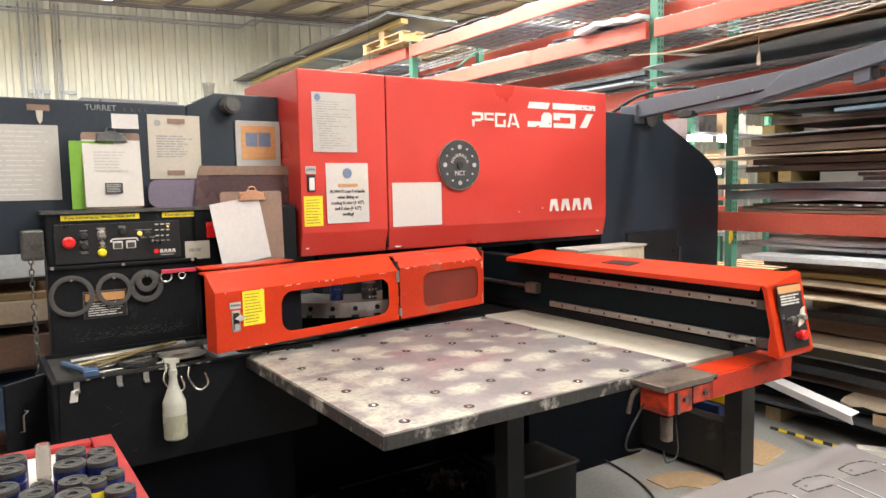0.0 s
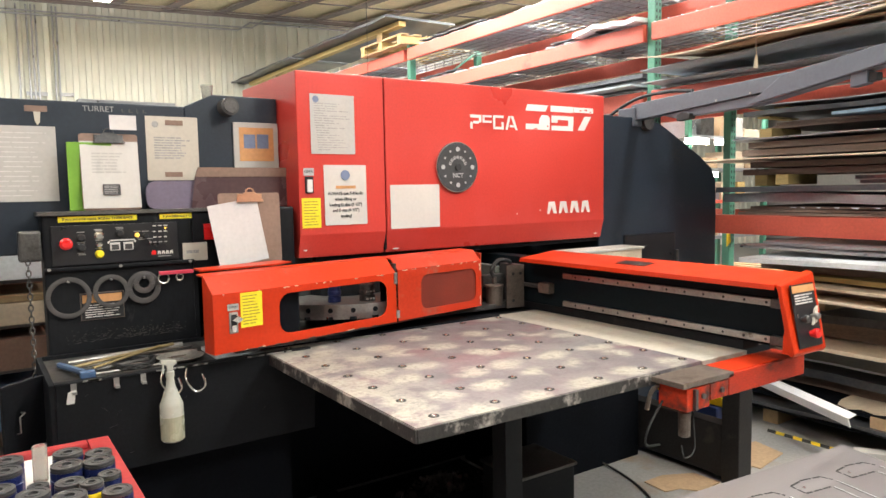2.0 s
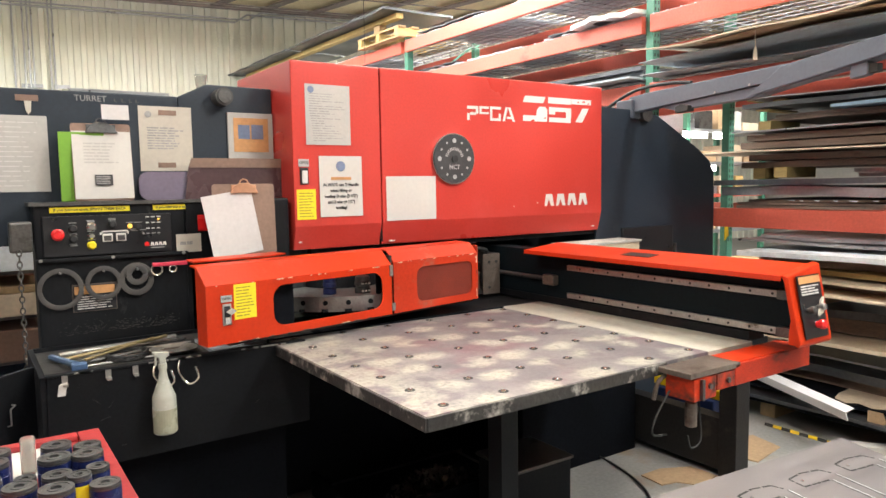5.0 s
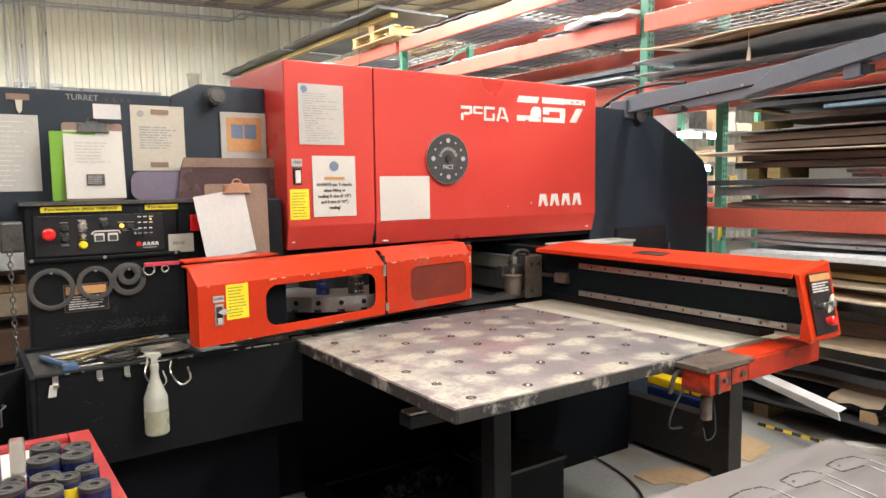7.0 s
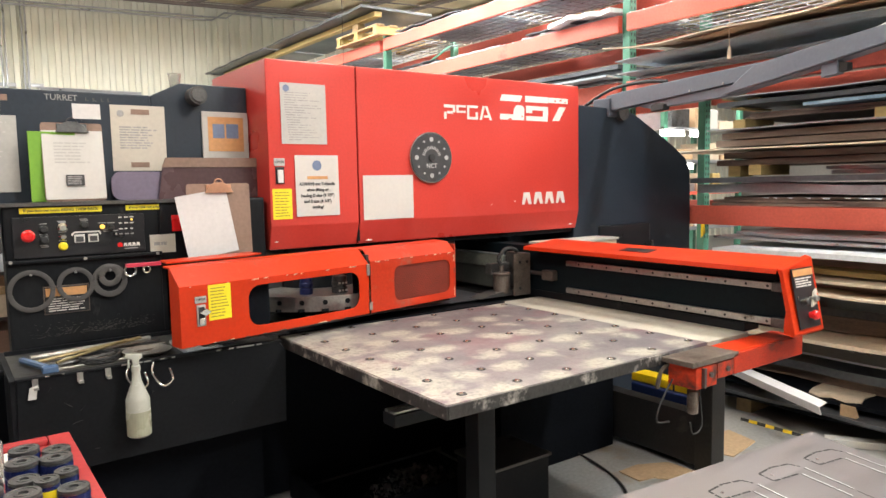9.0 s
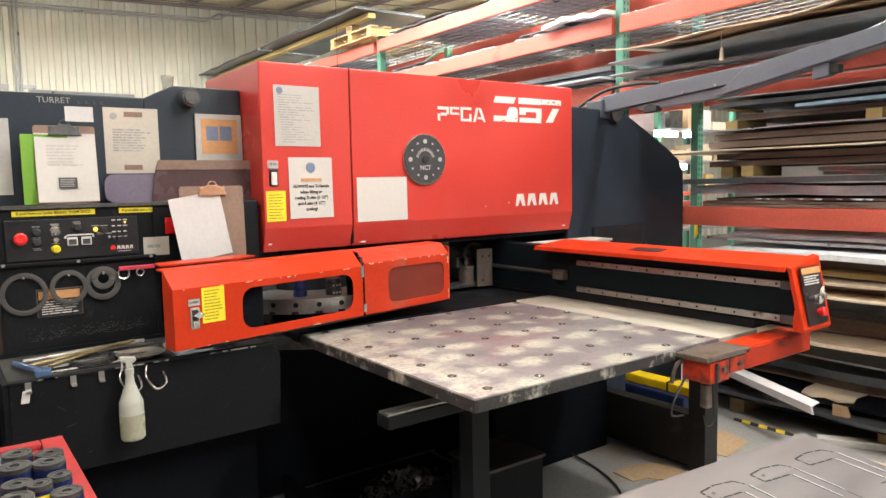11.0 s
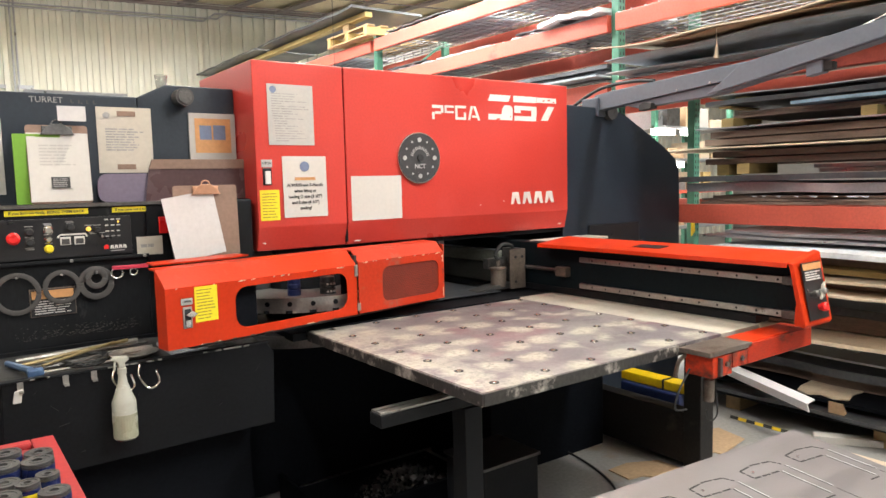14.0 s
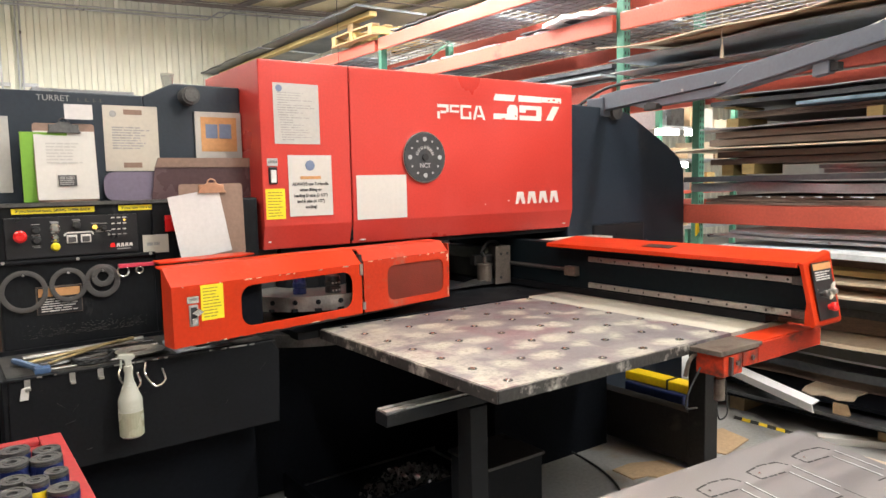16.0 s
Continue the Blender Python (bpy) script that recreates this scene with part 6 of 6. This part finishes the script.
    for k in range(420):
        px, py = rnd.gauss(0.62, 0.12), rnd.gauss(-0.22, 0.08)
        pz = 0.02 + max(0, 0.09 - ((px - 0.62) ** 2 + (py + 0.22) ** 2) * 2.5) * rnd.random()
        q = Euler((rnd.uniform(0, 6), rnd.uniform(0, 6), rnd.uniform(0, 6))).to_matrix()
        s = rnd.uniform(0.004, 0.012)
        v = [bm.verts.new(Vector((px, py, pz + 0.006)) + q @ Vector(o)) for o in ((-s, -s, 0), (s, -s, 0.002), (s, s, 0), (-s, s, 0.002))]
        bm.faces.new(v)
    tagged(part("swarf", bm, DARKSTEEL, tr, "glinting punched steel chips"), kind="stuff")
    cb = thing("floor_cable", "black cable running over the floor", "cable", at=(1.2, -1.0, 0))
    part("cable", tube(curved([(1.0, -1.25, 0.01), (1.2, -1.05, 0.01), (1.42, -0.85, 0.01), (1.55, -0.5, 0.01), (1.5, -0.1, 0.06)], 8), 0.006, 6), RUBBER, cb)
    # loose sheets at the rack's foot
    for k, (x0, y0, y1, z, m, lb) in enumerate(((2.9, -2.6, -0.2, 0.10, DEEP, "black sheet on the low skid"), (2.84, -2.6, -0.35, 0.135, SHEETDARK, "dark bluish steel sheet on the low skid"), (2.92, -2.6, -0.3, 0.19, DEEP, "black sheet on the low skid"))):
        o = thing("skid_sheet", lb, "sheet", "skid sheets", at=(3.3, -1.4, z))
        smooth(part("slab", wavy(x0, x0 + 0.9, y0, y1, z, 0.02, 0.008, 140 + k), m, o), 30)
    sk = thing("low_skid", "low timber skid carrying sheets beside the tape", "skid", at=(3.3, -1.4, 0))
    for y0 in (-2.4, -1.5, -0.6):
        part("bearer", B((2.95, 3.75, y0, y0 + 0.1, 0, 0.092)), WOOD, sk)
    tc = thing("torn_cardboard", "torn brown cardboard on the low sheets", "cardboard", at=(2.8, -0.95, 0.22))
    bm = prism([(2.95, -0.97), (3.05, -0.94), (3.21, -0.93), (3.2, -1.02), (3.24, -1.1), (3.2, -1.24), (3.08, -1.23), (2.97, -1.26), (2.92, -1.19), (2.96, -1.1), (2.91, -1.05)], "z", 0.2195, 0.227)
    o = part("flap", bm, TAN, tc)
    part("hanging_flap", prism([(-1.19, 0.222), (-1.27, 0.222), (-1.29, 0.17), (-1.25, 0.13), (-1.23, 0.15), (-1.19, 0.15)], "x", 2.87, 2.876), CARD, tc)
    sw = thing("white_strip", "white painted strip lying at the skid", "strip", at=(2.7, -1.3, 0))
    part("strip", prism([(2.75, -1.17), (2.82, -1.13), (3.06, -1.47), (2.99, -1.51)], "z", 0.0, 0.04, 0.003), PAPER, sw)
    tb = thing("tan_board", "tan board lying on the floor", "board", at=(2.5, -1.7, 0))
    part("board", B((2.36, 2.67, -2.1, -1.38, 0.0, 0.035), bevel=0.003), TAN, tb)
    yt = thing("yellow_tag", "bright yellow ribbon tied to the post", "tag", at=(4.2, 0.6, 1.05))
    part("ribbon", prism([(4.2, 1.0), (4.25, 1.04), (4.24, 1.12), (4.3, 1.16), (4.27, 1.2), (4.2, 1.15)], "y", 0.63, 0.64), YPAINT, yt)
    st = thing("cardboard_string", "frayed string hanging from the cardboard", "string", at=(2.72, -0.5, 2.35))
    part("string", tube([(2.715, -0.55, 2.5), (2.713, -0.55, 2.37), (2.716, -0.552, 2.31)], 0.003, 5), TAN, st)
    part("knot", C((2.716, -0.552, 2.31), (2.715, -0.552, 2.23), 0.006, 6, 0.014), TAN, st)


clutter()


def cart():
    t = thing("tool_cart", "red enamelled tool cart with a lipped top", "cart", at=(-1.35, -1.3, 0))
    x0, x1, y0, y1 = -1.75, -0.98, -1.75, -0.905
    part("tray", B((x0, x1, y0, y1, 0.825, 0.835)), CARTRED, t)
    for b in ((x1 - 0.055, x1, y0, y1, 0.835, 0.85), (x0, x1 - 0.056, y1 - 0.04, y1, 0.835, 0.85)):
        part("lip", B(b, bevel=0.004), CARTRED, t)
    part("body", B((x0 + 0.02, x1 - 0.02, y0 + 0.02, y1 - 0.02, 0.12, 0.824), bevel=0.008), CARTRED, t)
    for x in (x0 + 0.1, x1 - 0.1):
        for y in (y0 + 0.1, y1 - 0.1):
            part("caster", C((x - 0.02, y, 0.06), (x + 0.02, y, 0.06), 0.06, 16), RUBBER, t)
    p = thing("cart_paper", "white paper lying on the cart", "paper", at=(-1.2, -1.0, 0.836))
    part("leaf", B((-1.33, -1.075, -1.17, -0.95, 0.8355, 0.8368)), PAPER, p)
    rnd = random.Random(4)
    spots = [(-1.049, -1.235), (-1.113, -1.228), (-1.061, -1.335), (-1.126, -1.330), (-1.052, -1.42), (-1.235, -1.2), (-1.242, -1.29), (-1.13, -1.42), (-1.094, -1.47), (-1.185, -1.36), (-1.05, -1.50), (-1.2, -1.45), (-1.14, -1.51), (-1.26, -1.4), (-1.3, -1.25), (-1.32, -1.36)]
    for k, (x, y) in enumerate(spots):
        r = (0.031, 0.033, 0.034, 0.034, 0.024, 0.034, 0.034, 0.03, 0.024, 0.022)[k % 10]
        h = (0.07, 0.08, 0.082, 0.085, 0.078, 0.08, 0.085, 0.078, 0.085, 0.065)[k % 10]
        m = DARKSTEEL if k in (0, 9) else BLUETOOL
        c = thing("punch_tool", ("black steel punch tool standing on the cart" if m is DARKSTEEL else "dark blue and steel punch tool standing on the cart"), "tool", "punch tools", at=(x, y, 0.835), own=True)
        h *= 1.18
        smooth(part("barrel", lathe([(r, 0), (r, h * 0.7), (r * 0.96, h * 0.71), (r * 0.96, h * 0.74), (r, h * 0.75), (r, h * 0.88)], 24), m, c))
        smooth(part("cap", lathe([(r * 0.93, h * 0.88), (r * 0.99, h * 0.89), (r * 0.99, h * 0.94), (r * 0.93, h * 0.945), (r * 0.93, h * 0.96), (r * 0.98, h * 0.965), (r * 0.96, h), (r * 0.75, h), (r * 0.73, h * 0.985), (r * 0.5, h * 0.985), (r * 0.48, h), (r * 0.3, h), (r * 0.28, h * 0.95), (r * 0.1, h * 0.95)], 24), CAPSTEEL, c), 30)
        if k == 8:
            smooth(part("band_label", lathe([(r * 1.03, h * 0.3), (r * 1.03, h * 0.8)], 24), YELLOW, c))
        if k in (5, 9):
            part("stamped_mark", B((-0.004, 0.006, -r - 0.0012, -r + 0.003, h * 0.3, h * 0.55)), WHITE, c)
    g = thing("glass_jar", "clear-sided tall jar standing on the cart", "jar", at=(-1.165, -1.13, 0.837), own=True)
    smooth(part("wall", lathe([(0.015, 0), (0.017, 0.004), (0.017, 0.085), (0.0155, 0.09), (0.0145, 0.09), (0.015, 0.006)], 18), CLEAR, g))


cart()


def cut_plate():
    t = thing("cut_plate", "grey punched steel plate with slotted outlines", "plate", at=(0.0, -2.7, 0.84))
    part("plate", prism([(-0.75, -3.4), (0.21, -3.4), (0.587, -2.168), (-0.75, -2.06)], "z", 0.846, 0.85), CUTPLATE, t)
    for k in range(6):
        ox, oy = 0.398 - k * 0.167, -2.247 + k * 0.016
        bm = bmesh.new()

        def dash(p, q, wide):
            p, q = Vector((*p, 0)), Vector((*q, 0))
            w = (q - p).normalized().cross(Vector((0, 0, 1))) * wide
            bm.faces.new([bm.verts.new((ox + c.x, oy + c.y, 0.8503)) for c in (p - w, q - w, q + w, p + w)])

        ring = [(0.0, 0.0), (0.055, 0.003), (0.105, -0.011), (0.112, -0.036), (0.071, -0.054), (0.031, -0.048), (-0.009, -0.041)]
        for n, (p, q) in enumerate(zip(ring, ring[1:] + ring[:1])):
            if n == 3:
                continue
            lerp = lambda s: (p[0] + (q[0] - p[0]) * s, p[1] + (q[1] - p[1]) * s)
            cut = (0.72, 0.45, 0.6, 0.5, 0.65, 0.4, 0.55)[n]
            dash(lerp(0.03), lerp(cut), 0.0028)
            dash(lerp(cut + 0.1), lerp(1.0), 0.0031)
        # long cuts that run on from the outline, and their cross cut
        dash((0.112, -0.044), (0.083, -0.165), 0.0014)
        dash((0.08, -0.175), (0.066, -0.235), 0.0014)
        dash((0.073, -0.058), (0.045, -0.18), 0.0014)
        dash((0.043, -0.19), (0.012, -0.186), 0.0022)
        part("slot", bm, RUBBER, t)
        part("tab", B((ox + 0.012, ox + 0.017, oy - 0.026, oy - 0.020, 0.85, 0.853)), CHROME, t)
        for p0, p1 in (((0.115, -0.045), (0.086, -0.166)), ((0.076, -0.059), (0.048, -0.181))):
            part("bright_edge", prism([(ox + p0[0], oy + p0[1]), (ox + p0[0] + 0.0012, oy + p0[1]), (ox + p1[0] + 0.0012, oy + p1[1]), (ox + p1[0], oy + p1[1])], "z", 0.8502, 0.8506), SHEETWHITE, t)
    b = thing("plate_bench", "low steel bench under the punched plate", "bench", at=(0, -2.7, 0))
    part("top", prism([(-0.7, -3.35), (0.18, -3.35), (0.52, -2.22), (-0.7, -2.12)], "z", 0.8, 0.846), DARKSTEEL, b)
    for x, y in ((-0.65, -3.3), (-0.65, -2.3), (0.12, -3.3), (0.4, -2.3)):
        part("leg", B((x, x + 0.05, y, y + 0.05, 0, 0.8)), DARKSTEEL, b)


cut_plate()


def left_shelf():
    t = thing("storage_shelf", "dark steel shelf behind the control cabinet", "shelf", at=(-1.7, 1.6, 0))
    for x in (-2.6, -0.85):
        for y in (1.3, 1.95):
            part("upright", B((x - 0.03, x + 0.03, y - 0.03, y + 0.03, 0, 1.5), bevel=0.003), DARKSTEEL, t)
    part("back_panel", B((-2.6, -0.85, 1.98, 1.995, 0, 1.5)), BROWNBOARD, t)
    for z in (0.3, 0.62, 0.86, 1.1):
        part("shelf_board", B((-2.6, -0.85, 1.28, 1.97, z - 0.02, z), bevel=0.003), DARKSTEEL, t)
    for nm, lb, z, h, m, x1 in (("wrapped_parcel", "pale bluish wrapped parcel on the shelf", 1.1, 0.2, SHEETWHITE, -0.95), ("pale_board", "pale tan board stack on the shelf", 0.86, 0.12, TAN, -0.92), ("pine_board", "rough pine board lying on the shelf", 0.98, 0.04, WOOD, -0.9), ("dark_crate", "dark crate on the low shelf", 0.62, 0.17, BROWNBOARD, -0.95), ("blue_parcel", "blue parcel on the bottom shelf", 0.3, 0.22, BLUEPLAS, -0.95)):
        o = thing(nm, lb, "parcel", at=(-1.7, 1.5, z))
        part("pack", B((-2.4, x1, 1.25, 1.8, z, z + h), bevel=0.01), m, o)
    ch = thing("hanging_chain", "thin steel chain hanging beside the cabinet", "chain", at=(-1.09, 0.1, 0.85))
    me = None
    for k in range(22):
        if me is None:
            o = part("link", tube([(0.008 * math.cos(a), 0, 0.014 * math.sin(a)) for a in [i * math.tau / 10 for i in range(10)]], 0.0028, 5, closed=True), DARKSTEEL)
            me = o.data
        else:
            o = new("link", me)
        o.matrix_basis = pose(-1.09, 0.09, 1.28 - k * 0.0225, 0, 0, 90 * (k % 2))
        under(o, ch)
    br = part("bracket", B((-1.12, -1.04, 0.09, 0.15, 1.28, 1.4), bevel=0.01), DARKSTEEL, ch)


left_shelf()


def floor_things():
    t = thing("floor_tape", "yellow and black striped floor tape", "tape", at=(2.8, -0.8, 0))
    for k in range(5, 13):
        y0 = -1.35 + k * 0.055
        part("stripe", prism([(2.775, y0), (2.825, y0 + 0.025), (2.825, y0 + 0.08), (2.775, y0 + 0.055)], "z", 0.0, 0.0015), YPAINT if k % 2 else RUBBER, t)
    w = thing("white_channel", "long white painted steel channel lying tilted", "channel", at=(2.8, -0.8, 0.2))
    bm = B((-0.027, 0.027, -0.43, 0.43, 0.03, 0.036), (-0.031, -0.025, -0.43, 0.43, -0.02, 0.036))
    o = part("channel", bm, GLOSSWHITE)
    o.matrix_basis = look((2.80, -0.80, 0.26), (2.92, -0.46, 0.28)) @ pose(0, 0, 0, -90, 0, 0) @ pose(0, 0, 0, 0, -20, 0)
    under(o, w)
    c = thing("cardboard_scrap", "torn brown cardboard lying on the floor", "cardboard", at=(2.3, -0.7, 0))
    part("scrap", prism([(2.2, -0.95), (2.5, -0.9), (2.55, -0.7), (2.35, -0.65), (2.15, -0.75)], "z", 0.0, 0.006), CARD, c)
    c2 = thing("cardboard_scrap", "torn brown cardboard lying under the table", "cardboard", at=(1.7, -0.8, 0))
    part("scrap", prism([(1.56, -0.7), (1.7, -0.7), (1.86, -0.78), (1.87, -0.93), (1.7, -0.95), (1.64, -0.86), (1.55, -0.84)], "z", 0.0, 0.006), CARD, c2)


floor_things()


def motions():
    shift = [(0, 0), (0.5, -0.006), (1, -0.007), (1.5, -0.006), (1.6, 0.015), (1.7, 0.062), (1.8, 0.098), (2, 0.102), (2.5, 0.1), (2.8, 0.105), (3, 0.126), (3.5, 0.126), (4, 0.133), (4.2, 0.136), (6.3, 0.195), (6.5, 0.208), (7, 0.277), (7.5, 0.277), (8, 0.3), (8.5, 0.304), (9, 0.304), (9.2, 0.306), (11.3, 0.445), (11.5, 0.452), (12, 0.456), (12.5, 0.476), (13, 0.474), (13.5, 0.484), (14, 0.487), (14.5, 0.477), (15, 0.474), (15.5, 0.518), (16, 0.52)]
    slide = [(0, 0.15), (1.5, 0.15), (2, -0.23), (2.5, -0.23), (2.8, -0.35), (3.0, -0.41), (3.5, -0.43), (4.2, -0.2), (6.3, 0.075), (6.6, -0.095), (7, -0.25), (7.5, -0.25), (8, -0.44), (8.5, -0.41), (9.2, -0.18), (11.3, 0.165), (12, -0.247), (12.5, -0.31), (12.8, -0.41), (13, -0.422), (13.5, -0.29), (15, 0.094), (16, 0.1)]
    for ob in (TABLE, BEAM):
        b = ob.location.copy()
        walk(ob, [(t, pose(b.x + s, b.y, b.z)) for t, s in shift])
    walk(CLAMP, [(t, pose(0, y, 0)) for t, y in slide])
    b = BLANK.location.copy()
    ts = [r[0] for r in shift]
    vs = [r[1] for r in shift]
    tl = [r[0] for r in slide]
    vl = [r[1] for r in slide]
    walk(BLANK, [(t, pose(b.x + float(np.interp(t, ts, vs)), b.y + float(np.interp(t, tl, vl)), b.z)) for t in sorted(set(ts + tl))])


motions()
